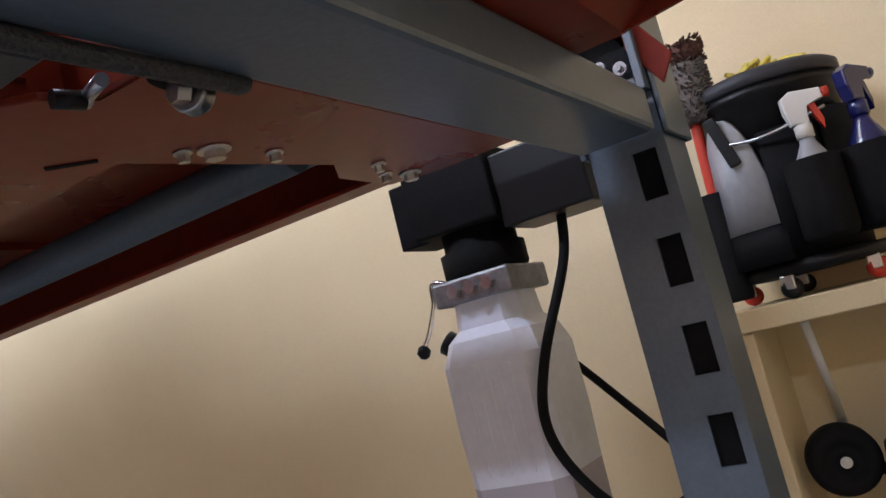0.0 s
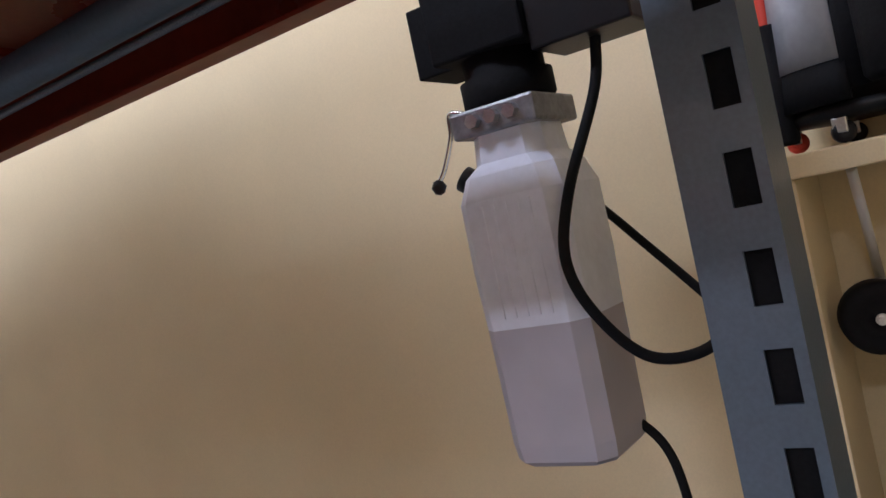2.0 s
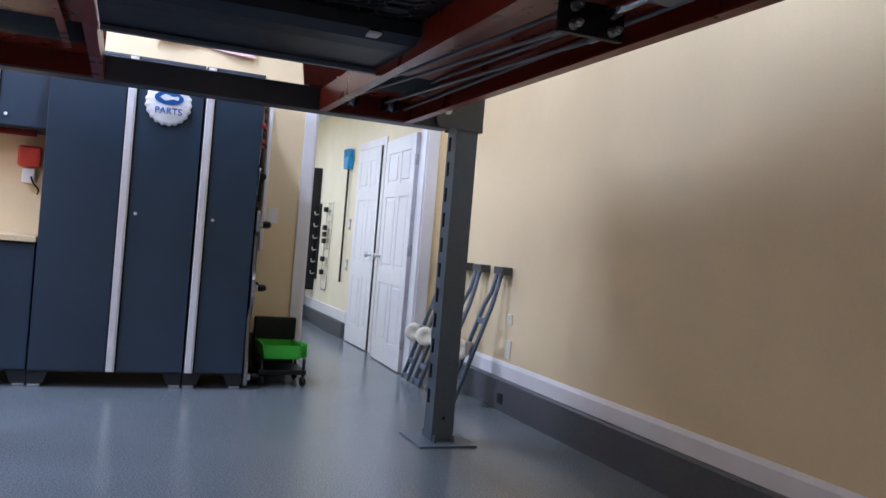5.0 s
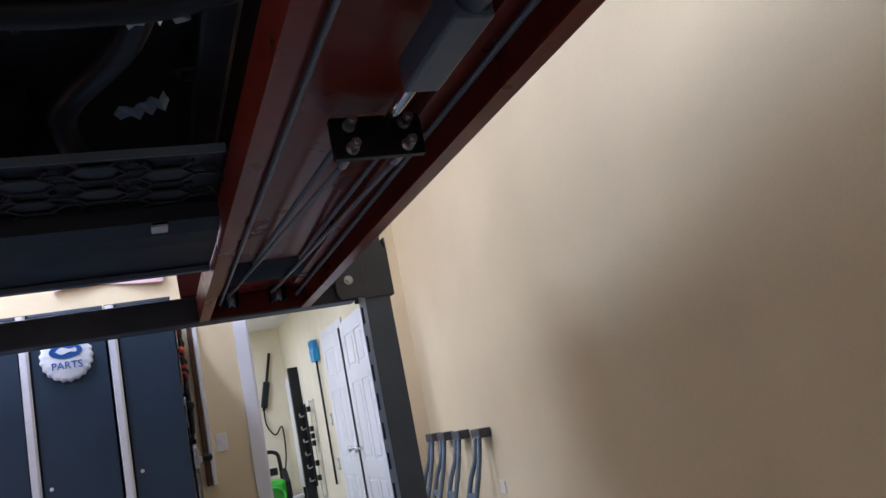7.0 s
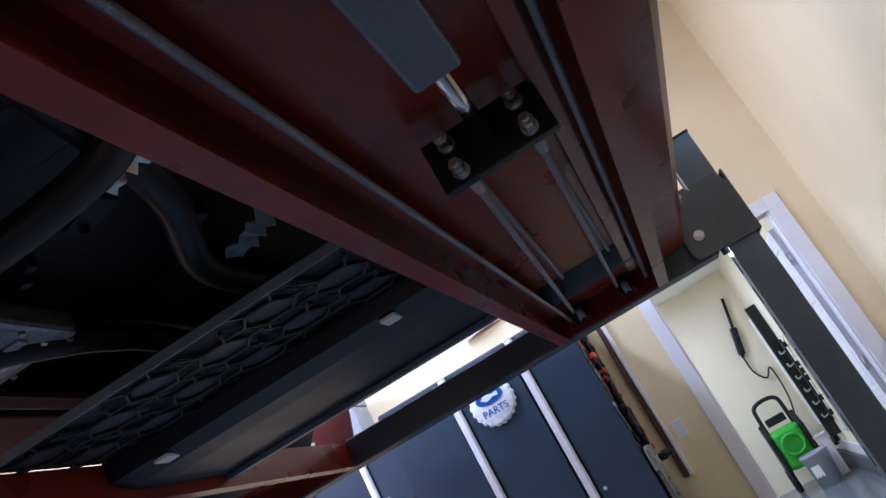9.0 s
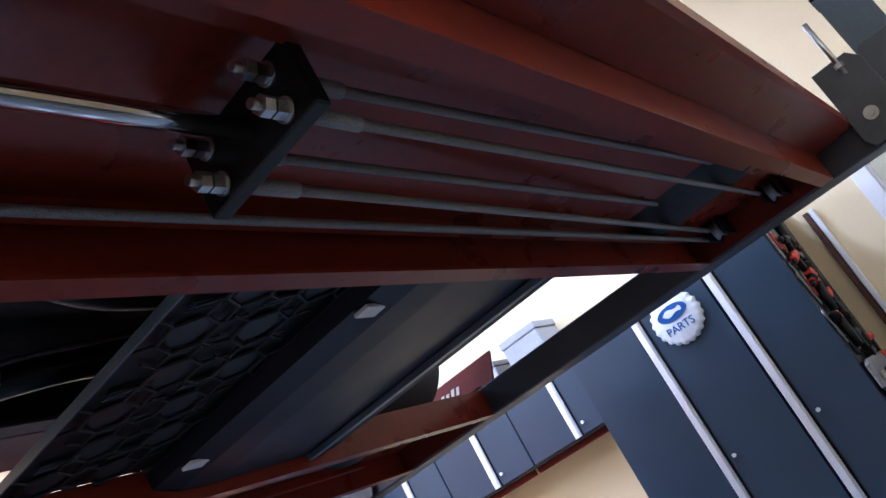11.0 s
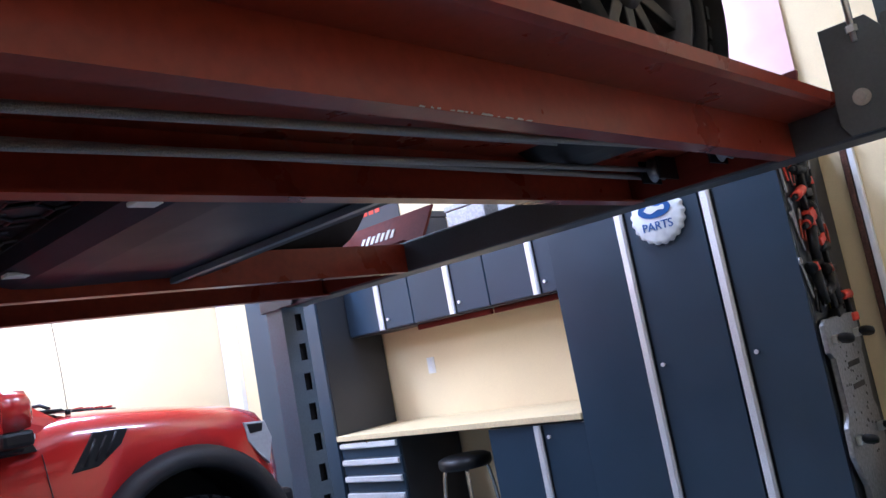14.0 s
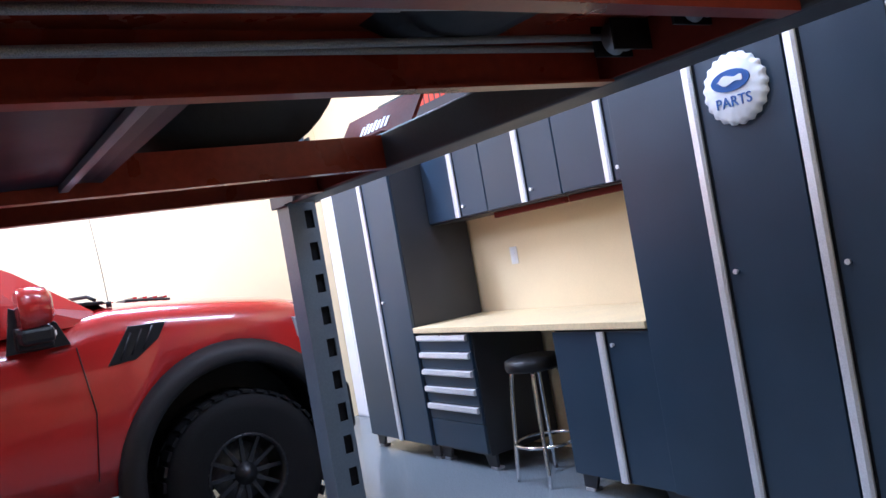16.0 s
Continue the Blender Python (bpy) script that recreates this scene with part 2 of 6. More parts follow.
bm = shape()
box(bm, WWX - 0.3, WX + 0.3, SY - 0.3, HALLY + 0.3, -0.2, 0)
solid("floor", bm, FLOOR, "blue-grey speckled glossy epoxy garage floor", "floor", kind="structure")
bm = shape()
box(bm, WWX - 0.3, WX + 0.3, SY - 0.3, NY + 0.15, CZ, CZ + 0.2)
box(bm, HALLW - 0.15, HALLX + 0.45, NY + 0.15, HALLY + 0.3, 2.6, 2.8)
solid("ceiling", bm, CEIL, "plain off-white painted ceiling", "ceiling", kind="structure")
wall("wall_east", "long cream-tan painted garage wall", [(WX, WX + 0.15, SY, NY + 0.15, 0, CZ)])
wall("wall_north", "cream painted wall behind the cabinets with a doorway", [
    (WWX, HX0, NY, NY + 0.15, 0, CZ), (HX1, WX, NY, NY + 0.15, 0, CZ), (HX0, HX1, NY, NY + 0.15, HZ, CZ)])
wall("wall_south", "plain cream painted end wall", [(WWX, WX, SY - 0.15, SY, 0, CZ)])
wall("wall_west", "plain cream painted side wall", [(WWX - 0.15, WWX, SY, NY + 0.15, 0, CZ)])
wall("hall_wall_east", "pale cream hallway wall with white doors", [(HALLX, HALLX + 0.12, NY + 0.15, HALLY, 0, 2.6)], HALL)
wall("hall_wall_west", "pale cream hallway wall", [(HALLW - 0.12, HALLW, NY + 0.15, HALLY, 0, 2.6)], HALL)
wall("hall_wall_north", "pale cream wall closing the hallway", [(HALLW, HALLX, HALLY, HALLY + 0.12, 0, 2.6)], HALL)

bm = shape()
prism(bm, [(WX - 0.055, 0), (WX, 0), (WX, 0.215), (WX - 0.045, 0.215), (WX - 0.055, 0.205)], 1, SY, NY)
solid("curb_east", bm, CURB, "dark grey painted concrete curb along the wall", "curb", kind="structure")
bm = shape()
prism(bm, [(WX - 0.016, 0.215), (WX, 0.215), (WX, 0.325), (WX - 0.006, 0.325), (WX - 0.016, 0.30)], 1, SY, NY)
solid("baseboard_east", bm, TRIM, "white painted baseboard on the curb", "baseboard", kind="structure")
bm = shape()
box(bm, 0.14, 0.50, NY - 0.05, NY, 0, 0.32)
solid("curb_north", bm, CURB, "dark concrete curb beside the doorway", "curb", kind="structure")
bm = shape()
prism(bm, [(HALLX - 0.05, 0), (HALLX, 0), (HALLX, 0.17), (HALLX - 0.05, 0.17)], 1, 2.95, HALLY)
solid("curb_hall", bm, CURB, "grey concrete curb in the hallway", "curb", kind="structure")
bm = shape()
box(bm, HALLX - 0.016, HALLX, 2.95, HALLY, 0.17, 0.29, 0.004)
solid("baseboard_hall", bm, TRIM, "white baseboard in the hallway", "baseboard", kind="structure")
# casing round the doorway
bm = shape()
box(bm, HX0 - 0.09, HX0, NY - 0.018, NY, 0, HZ + 0.09, 0.004)
box(bm, HX1, HX1 + 0.10, NY - 0.018, NY, 0, HZ + 0.09, 0.004)
box(bm, HX0, HX1, NY - 0.018, NY, HZ, HZ + 0.09, 0.004)
box(bm, HX0 - 0.004, HX0 + 0.014, NY, NY + 0.15, 0, HZ)
box(bm, HX1 - 0.014, HX1 + 0.004, NY, NY + 0.15, 0, HZ)
solid("trim_doorway", bm, TRIM, "white painted casing round the doorway", "trim", kind="structure")


def panel_door(name, hinge, angle, label, width=0.86, height=2.03):
    """A six-panel door; its leaf runs from the hinge along +x before the turn."""
    root = thing(name, (0, 0, 0), label, "door", kind="structure")
    t = 0.035
    leaf = shape()
    xs = [0, 0.11, 0.385, 0.475, width - 0.11, width]
    zs = [0.0, 0.20, 0.72, 0.86, 1.50, 1.62, 1.90, height]
    box(leaf, 0, width, -t / 2 + 0.007, t / 2 - 0.007, 0.01, height)
    for i in (0, 2, 4):
        box(leaf, xs[i], xs[i + 1], -t / 2, t / 2, 0.01, height, 0.004)
    for i in (0, 2, 4, 6):
        for a, b in ((1, 2), (3, 4)):
            box(leaf, xs[a], xs[b], -t / 2, t / 2, zs[i] if i else 0.01, zs[i + 1])
    for i in (1, 3, 5):
        for a, b in ((1, 2), (3, 4)):
            box(leaf, xs[a] + 0.03, xs[b] - 0.03, -t / 2 + 0.001, t / 2 - 0.001, zs[i] + 0.03, zs[i + 1] - 0.03, 0.005)
    part("leaf", leaf, DOORW, root)
    for s in (-1, 1):
        k = shape()
        cyl(k, (width - 0.06, s * t / 2, 0.95), (width - 0.06, s * (t / 2 + 0.05), 0.95), 0.012)
        lathe(k, [(0.012, 0), (0.027, 0.008), (0.03, 0.02), (0.02, 0.032), (0, 0.034)], (width - 0.06, s * (t / 2 + 0.035), 0.95), (0, s, 0), 16)
        part("door_handle", k, ZINC, root, "brushed nickel knob")
    for z in (0.25, 1.03, 1.80):
        h = shape()
        cyl(h, (0, 0, z - 0.045), (0, 0, z + 0.045), 0.008, seg=10)
        box(h, 0, 0.004, -t / 2, t / 2, z - 0.045, z + 0.045)
        part("hinge", h, ZINC, root, "nickel hinge")
    root.matrix_basis = Matrix.Translation(hinge) @ Matrix.Rotation(radians(angle), 4, "Z")
    return root


panel_door("door_1", (1.49, 0.80, 0), 88.0, "white six-panel hallway door standing wide open", 0.90)
panel_door("door_2", (HALLX - 0.022, 2.82, 0), -90, "white six-panel closed door in the hallway wall", 0.80)
bm = shape()
for y0, y1 in ((1.93, 2.015), (2.825, 2.91)):
    box(bm, HALLX - 0.018, HALLX, y0, y1, 0, 2.12, 0.004)
box(bm, HALLX - 0.018, HALLX, 2.015, 2.825, 2.04, 2.12, 0.004)
solid("trim_hall_door", bm, TRIM, "white casing of the hallway door", "trim", kind="structure")


# ---- ceiling lamps ----
def ceiling_lamp(x, y, z, length, power, along="y"):
    root = thing("ceiling_light", (x, y, z), "white linear ceiling light with a bright diffuser", "ceiling light", "ceiling lights")
    hx, hy = (0.12, length / 2) if along == "y" else (length / 2, 0.12)
    f = shape()
    box(f, x - hx, x + hx, y - hy, y + hy, z - 0.05, z, 0.006)
    part("frame", f, TRIM, root)
    d = shape()
    box(d, x - hx + 0.02, x + hx - 0.02, y - hy + 0.02, y + hy - 0.02, z - 0.058, z - 0.05)
    part("diffuser", d, LAMP, root, "glowing diffuser")
    lamp = bpy.data.lights.new("lamp", "AREA")
    lamp.shape, lamp.size, lamp.size_y = "RECTANGLE", 2 * hx, 2 * hy
    lamp.energy, lamp.color = power, (0.80, 0.94, 1.16)
    ob = new("lamp", lamp)
    ob.location = (x, y, z - 0.065)
    return root


for lx, ly, pw, ln in LAMPS:
    ceiling_lamp(lx, ly, CZ, ln, pw)
ceiling_lamp(0.2, 1.9, 2.6, 0.9, 32)
ceiling_lamp(0.2, 4.3, 2.6, 0.9, 32)


# ---- the four-post lift ----
PE, PW, PN, PS, PH = 0.988, -1.84, -1.365, -6.396, 2.24
RB, RT = 1.742, 1.854
lift = thing("car_lift", (-0.27, -3.9, 0), "four-post car lift with red runways and grey posts, raised", "car lift")


def lift_post(x, y, inner):
    """A square tube with lock slots in the face that looks to the middle (inner: +1 east, -1 west)."""
    h, t = 0.064, 0.006
    out = 1 if y > -4 else -1
    bm = shape()
    xi, xo = x + inner * h, x - inner * h
    box(bm, min(xo, xo + inner * t), max(xo, xo + inner * t), y - h, y + h, 0.012, PH)
    for s in (-1, 1):
        box(bm, x - h + t, x + h - t, min(y + s * h, y + s * (h - t)), max(y + s * h, y + s * (h - t)), 0.012, PH)
    a, b = min(xi, xi - inner * t), max(xi, xi - inner * t)
    ya, yb = sorted((y + out * 0.006, y + out * 0.046))
    for s0, s1 in ((y - h, ya), (yb, y + h)):
        box(bm, a, b, s0, s1, 0.012, PH)
    pitch, slot, z = 0.1425, 0.080, 0.207
    box(bm, a, b, ya, yb, 0.012, z)
    while z < PH - 0.17:
        box(bm, a, b, ya, yb, z + slot, z + pitch)
        z += pitch
    box(bm, a, b, ya, yb, z, PH)
    post = part("post", bm, STEEL, lift, "blue-grey steel post with rectangular lock slots")
    # solid black filler paints the shade seen through the lock slots
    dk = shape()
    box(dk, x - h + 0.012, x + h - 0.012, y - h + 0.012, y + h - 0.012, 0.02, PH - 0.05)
    part("inner_track", dk, MATTE, post, "black filler that paints the shade behind the slots")
    bp = shape()
    box(bp, x - 0.17, x + 0.17, y - 0.17, y + 0.17, 0, 0.012, 0.003)
    for sx in (-1, 1):
        for sy in (-1, 1):
            box(bp, x + sx * 0.055 - 0.004, x + sx * 0.055 + 0.004, y + sy * 0.062, y + sy * 0.10, 0.012, 0.05)
    part("base_plate", bp, STEEL, post, "steel base plate on the floor")
    cp = shape()
    box(cp, x - h - 0.004, x + h + 0.004, y - h - 0.004, y + h + 0.004, PH, PH + 0.012, 0.003)
    part("top_cap", cp, BLACK, post)
    hb = shape()
    cyl(hb, (x + inner * 0.0, y - h - 0.002, 0.14), (x + inner * 0.0, y - h + 0.001, 0.14), 0.009)
    part("anchor_hole", hb, BLACK, post)
    return post


for px, inner in ((PE, -1), (PW, 1)):
    for py in (PN, PS):
        lift_post(px, py, inner)


def crossbeam(y, mat, label, zb, zt):
    bm = shape()
    box(bm, PW + 0.10, PE - 0.10, y - 0.065, y + 0.065, zb, zt, 0.008)
    beam = part("crossbeam", bm, mat, lift, label)
    for x, s in ((PE, -1), (PW, 1)):
        sl = shape()
        bare = (x, y) == (PE, PS)
        k = 0.072 if bare else 0.080
        prism(sl, [(x - k, zb), (x + k, zb), (x + k, RT + 0.11), (x + k - 0.03, RT + 0.175), (x - k + 0.03, RT + 0.175), (x - k, RT + 0.11)], 1, y - k - 0.004, y - k + 0.004, 0.002)
        prism(sl, [(x - k, zb), (x + k, zb), (x + k, RT + 0.175), (x - k, RT + 0.175)], 1, y + k - 0.004, y + k + 0.004)
        box(sl, x - s * k - 0.004, x - s * k + 0.004, y - k, y + k, zb, RT + 0.175)
        part("end_sleeve", sl, GUIDE if mat == BEAM else mat, beam, "folded plate sleeve round the post")
        if bare:
            continue
        gp = shape()
        x0, x1 = sorted((x + s * 0.055, x + s * 0.20))
        prism(gp, [(x0 + 0.02, RB + 0.005), (x1 - 0.02, RB + 0.005), (x1, RB + 0.035), (x1, RT + 0.145), (x1 - 0.03, RT + 0.185), (x0, RT + 0.185), (x0, RB + 0.035)], 1, y - 0.088, y - 0.080, 0.002)
        part("guide_plate", gp, GUIDE if mat == BEAM else STEEL, beam, "mid-grey guide plate")
        bo = shape()
        cyl(bo, (x + s * 0.135, y - 0.088, RB + 0.096), (x + s * 0.135, y - 0.093, RB + 0.096), 0.022, seg=18)
        cyl(bo, (x + s * 0.135, y - 0.093, RB + 0.096), (x + s * 0.135, y - 0.104, RB + 0.096), 0.013, seg=6)
        part("guide_bolt", bo, ZINC, beam, "zinc hexagon bolt with a washer")
    return beam


beam_n = crossbeam(PN, BEAM, "dark grey steel crossbeam", RB, 1.864)
beam_s = crossbeam(PS, STEEL, "blue-grey steel crossbeam", 1.728, 1.80)
RY0, RY1 = PS + 0.055, PN - 0.067
RE0, RE1, RW0, RW1 = 0.145, 0.655, -1.435, -0.885


def runway(x0, x1, outer):
    t = 0.008
    bm = shape()
    half = [(0, RT), (0, RB), (0.045, RB), (0.045, RB + 0.006), (t, RB + 0.006), (t, RT - 0.006)]
    prism(bm, [(x0 + u, v) for u, v in half] + [(x1 - u, v) for u, v in half[::-1]], 1, RY0, RY1)
    run = part("runway", bm, RED, lift, "dark red painted steel runway, open underneath")
    # flat outer flange with a turned-up edge
    xa = x1 if outer > 0 else x0
    r = shape()
    prism(r, [(xa + outer * u, v) for u, v in ((0.001, 1.836), (0.118, 1.839), (0.134, 1.845), (0.138, 1.872), (0.128, 1.875), (0.122, RT + 0.001), (-0.012, RT + 0.001), (-0.012, RT), (0.001, RT))], 1, RY0, PN + 0.07)
    part("side_rail", r, RED, run)
    # long rails hanging under the plate
    for u in (0.06, 0.395):
        lr = shape()
        prism(lr, [(x0 + u, RT - 0.008), (x0 + u, RT - 0.045), (x0 + u + 0.03, RT - 0.045), (x0 + u + 0.03, RT - 0.040), (x0 + u + 0.005, RT - 0.040), (x0 + u + 0.005, RT - 0.008)], 1, RY0 + 0.3, RY1 - 0.3)
        part("under_rail", lr, RED, run)
    # stiffening ribs over the plate's underside
    for y in (-5.4, -4.4):
        st = shape()
        box(st, x0 + 0.11, x0 + 0.41, y - 0.03, y + 0.03, RT - 0.02, RT - 0.0062)
        part("stiffener", st, RED, run)
    for y, s in ((RY1, -1), (RY0, 1)):
        e = shape()
        a, b = sorted((y, y + s * 0.008))
        box(e, x0 + t, x1 - t, a, b, RB + 0.008, RT - 0.008)
        part("end_plate", e, REDM, run)
    return run


run_e = runway(RE0, RE1, 1)
run_w = runway(RW0, RW1, -1)

# pale flecks that paint the highlights along the worn, chipped lip
rnd = random.Random(3)
for k in range(14):
    ch = shape()
    y0 = -2.87 + 0.018 * k + rnd.uniform(-0.008, 0.008)
    w = rnd.uniform(0.005, 0.016)
    prism(ch, [(y0, RB + 0.001), (y0 + w, RB + 0.0005), (y0 + w * 1.2, RB + rnd.uniform(0.0015, 0.004)), (y0 + w * 0.3, RB + rnd.uniform(0.002, 0.0045))], 0, RE1 + 0.0002, RE1 + 0.0008)
    part("paint_chip", ch, GREYP, run_e, "pale fleck, a painted highlight on the worn lip")

# pulley brackets at the north end of the east runway
for x in (0.29, 0.50):
    for dx in (-0.028, 0.028):
        b = shape()
        box(b, x + dx - 0.003, x + dx + 0.003, RY1 - 0.12, RY1 - 0.01, RB + 0.035, RT - 0.012)
        pb = part("pulley_bracket", b, BLACK, run_e)
    p = shape()
    lathe(p, [(0.030, -0.014), (0.036, -0.014), (0.026, 0), (0.036, 0.014), (0.030, 0.014)], (x, RY1 - 0.075, RB + 0.070), (1, 0, 0), 24)
    part("pulley", p, CAST, pb, "grooved steel pulley")
# the pull plate, its bolts, rod, ram and cables
PLX, PLY, PLZ = 0.440, -3.565, 1.772
pp = shape()
box(pp, PLX - 0.105, PLX + 0.105, PLY - 0.012, PLY + 0.012, PLZ - 0.048, PLZ + 0.048, 0.003)
plate = part("pull_plate", pp, BLACK, run_e, "black steel cable plate")
for sx in (-0.064, 0.064):
    for sz in (-0.026, 0.026):
        b = shape()
        cyl(b, (PLX + sx, PLY - 0.012, PLZ + sz), (PLX + sx, PLY - 0.017, PLZ + sz), 0.015, seg=16)
        cyl(b, (PLX + sx, PLY - 0.017, PLZ + sz), (PLX + sx, PLY - 0.033, PLZ + sz), 0.0125, seg=6)
        cyl(b, (PLX + sx, PLY - 0.036, PLZ + sz), (PLX + sx, PLY - 0.050, PLZ + sz), 0.0125, seg=6)
        cyl(b, (PLX + sx, PLY - 0.05, PLZ + sz), (PLX + sx, PLY - 0.062, PLZ + sz), 0.0065, seg=10)
        part("bolt", b, ZINC, plate, "zinc nut and stud")
rod = shape()
cyl(rod, (PLX, -3.90, PLZ), (PLX, PLY - 0.012, PLZ), 0.0135)
part("piston_rod", rod, CHROME, run_e, "polished piston rod")
ram = shape()
cyl(ram, (PLX, -6.12, PLZ), (PLX, -3.92, PLZ), 0.030, seg=24)
box(ram, PLX - 0.036, PLX + 0.036, -4.16, -3.875, PLZ - 0.034, PLZ + 0.034, 0.007)
part("hydraulic_ram", ram, STEEL, run_e, "grey hydraulic cylinder")
for i, (dx, dz, ex) in enumerate(((-0.064, -0.026, 0.27), (-0.064, 0.026, 0.32), (0.064, -0.026, 0.47), (0.064, 0.026, 0.52))):
    c = shape()
    cyl(c, (PLX + dx, PLY + 0.012, PLZ + dz), (PLX + dx, PLY + 0.10, PLZ + dz), 0.0105, seg=12)
    tube(c, [(PLX + dx, PLY + 0.10, PLZ + dz), (ex, RY1 - 0.10, RB + 0.075 + (dz > 0) * 0.045)], 0.0075, 10)
    part("cable", c, CABLE, run_e, "grey steel wire rope")
for x in (0.24, 0.590):
    c = shape()
    tube(c, [(x, RY0 + 0.1, RB + 0.06), (x, -4, RB + 0.058), (x, RY1 - 0.05, RB + 0.06)], 0.0075, 10)
    part("cable", c, CABLE, run_e, "grey steel wire rope")
# closing plate under the south end of the east runway, with pulley bolts
SP = PS + 0.066
cpl = shape()
prism(cpl, [(0.065, SP), (0.650, SP), (0.650, SP + 0.13), (0.625, SP + 0.20), (0.50, SP + 0.195), (0.44, SP + 0.15), (0.20, SP + 0.205), (0.165, SP + 0.21), (0.165, -5.6), (0.03, -5.6), (0.02, -5.95), (-0.03, SP + 0.16), (0.02, SP + 0.10), (0.065, SP + 0.085)], 2, RB - 0.010, RB - 0.002, 0.002)
clos = part("closing_plate", cpl, RED, run_e, "orange-red plate under the runway end")
for x, y, r in ((0.240, SP + 0.148, 0.0115), (0.213, SP + 0.165, 0.0065), (0.316, SP + 0.135, 0.0065), (0.504, SP + 0.130, 0.0065), (0.600, SP + 0.145, 0.0105), (0.560, SP + 0.160, 0.0065)):
    b = shape()
    bolt(b, (x, y, RB - 0.010), (0, 0, -1), r, 0.009)
    part("bolt", b, ZINC, clos, "zinc hexagon bolt")
b = shape()
box(b, -0.024, 0.024, -0.004, 0.004, -0.0006, 0.0006, turn=Matrix.Translation((0.128, SP + 0.225, RB - 0.0107)) @ Matrix.Rotation(radians(136), 4, "Z"))
part("slot", b, MATTE, clos, "dark slot in the plate")
# pulley opening with its axle nut
b = shape()
prism(b, [(0.103 + 0.038 * math.cos(k * math.pi / 12), SP + 0.024 + 0.020 * math.sin(k * math.pi / 12)) for k in range(24)], 2, RB - 0.0112, RB - 0.0102)
part("pulley_opening", b, MATTE, clos, "dark opening over the pulley")
b = shape()
lathe(b, [(0.016, 0), (0.018, 0.004), (0.010, 0.010), (0.018, 0.016), (0.016, 0.020)], (0.100, SP + 0.026, RB - 0.018), (1, 0.3, 0), 20)
cyl(b, (0.088, SP + 0.028, RB - 0.02), (0.100, SP + 0.026, RB - 0.02), 0.010, seg=6)
part("axle_nut", b, ZINC, clos)
hc = shape()
tube(hc, smooth_path([(-0.95, SP - 0.004, 1.716), (-0.5, SP - 0.004, 1.718), (-0.06, SP - 0.004, 1.719), (0.02, SP - 0.006, 1.719), (0.10, SP - 0.006, 1.720), (0.135, SP - 0.002, 1.724), (0.16, SP + 0.02, 1.75)], 10), 0.0085, 12)
part("cable", hc, ROPE, lift, "thick steel wire rope along the beam")
pn = shape()
cyl(pn, (0.026, SP + 0.030, 1.722), (0.052, SP + 0.088, 1.733), 0.0055)
cyl(pn, (0.050, SP + 0.084, 1.7322), (0.054, SP + 0.092, 1.7338), 0.008, seg=6)
pin = part("lock_pin", pn, ZINC, lift, "zinc pin with a black stop")
pn = shape()
cyl(pn, (0.046, SP + 0.080, 1.728), (0.022, SP + 0.086, 1.728), 0.008)
part("stop", pn, BLACK, pin, "black rubber stop")
gs = shape()
prism(gs, [(-0.10, 1.735), (0.16, 1.735), (0.16, 1.85), (-0.10, 1.80)], 1, SP + 0.12, SP + 0.132, 0.002)
prism(gs, [(-0.10, SP + 0.14), (0.02, SP + 0.11), (0.14, SP + 0.30), (-0.02, SP + 0.36)], 2, 1.755, 1.762)
box(gs, 0.058, 0.066, SP, SP + 0.12, 1.734, 1.83, 0.002)
part("pulley_housing", gs, RED, run_e, "red folded pulley housing")
gs = shape()
prism(gs, [(-0.34, 1.718), (-0.032, 1.718), (-0.024, 1.724), (-0.024, 1.90), (-0.34, 1.90)], 1, SP + 0.012, SP + 0.125, 0.003)
part("guide_bracket", gs, BEAM, lift, "dark steel bracket behind the beam")
# centre crosstubes between the runways and the jack rails
tb = shape()
prism(tb, [(-2.976, 1.862), (-2.970, 1.796), (-2.90, 1.776), (-2.80, 1.772), (-2.37, 1.782), (-2.34, 1.778), (-2.325, 1.80), (-2.33, 1.808), (-2.345, 1.790), (-2.37, 1.792), (-2.80, 1.782), (-2.895, 1.786), (-2.958, 1.804), (-2.966, 1.862)], 0, RW1 + 0.005, RE0 - 0.005, 0.001)
pan = part("drip_pan", tb, PAN, lift, "dark blue-grey folded steel pan between the runways")
tb = shape()
box(tb, RW1 + 0.006, RE0 - 0.006, -2.452, -2.428, 1.760, 1.778, 0.002)
part("edge_strip", tb, STEEL, pan, "pale steel edge strip")
tb = shape()
cyl(tb, (RW1 + 0.01, -5.1, 1.80), (RE0 - 0.01, -5.1, 1.80), 0.045, seg=20)
part("cross_tube", tb, BEAM, lift, "black round cross tube between the runways")
# hinged ramp over the south beam
for x0, x1 in ((RE0 - 0.06, RE1 - 0.02), (RW0 - 0.02, RW1 + 0.06)):
    tb = shape()
    prism(tb, [(-6.39, 1.804), (-6.39, 1.82), (-6.58, 1.85), (-6.62, 1.82), (-6.62, 1.81), (-6.58, 1.835), (-6.52, 1.804)], 0, x0, x1)
    rp = part("ramp", tb, RED, lift, "dark red hinged ramp plate")
    for xx in (x0, x1 - 0.006):
        tb = shape()
        prism(tb, [(-6.52, 1.802), (-6.60, 1.81), (-6.60, 1.88), (-6.42, 1.86)], 0, xx - 0.007, xx - 0.001)
        part("ramp_lip", tb, RED, rp)
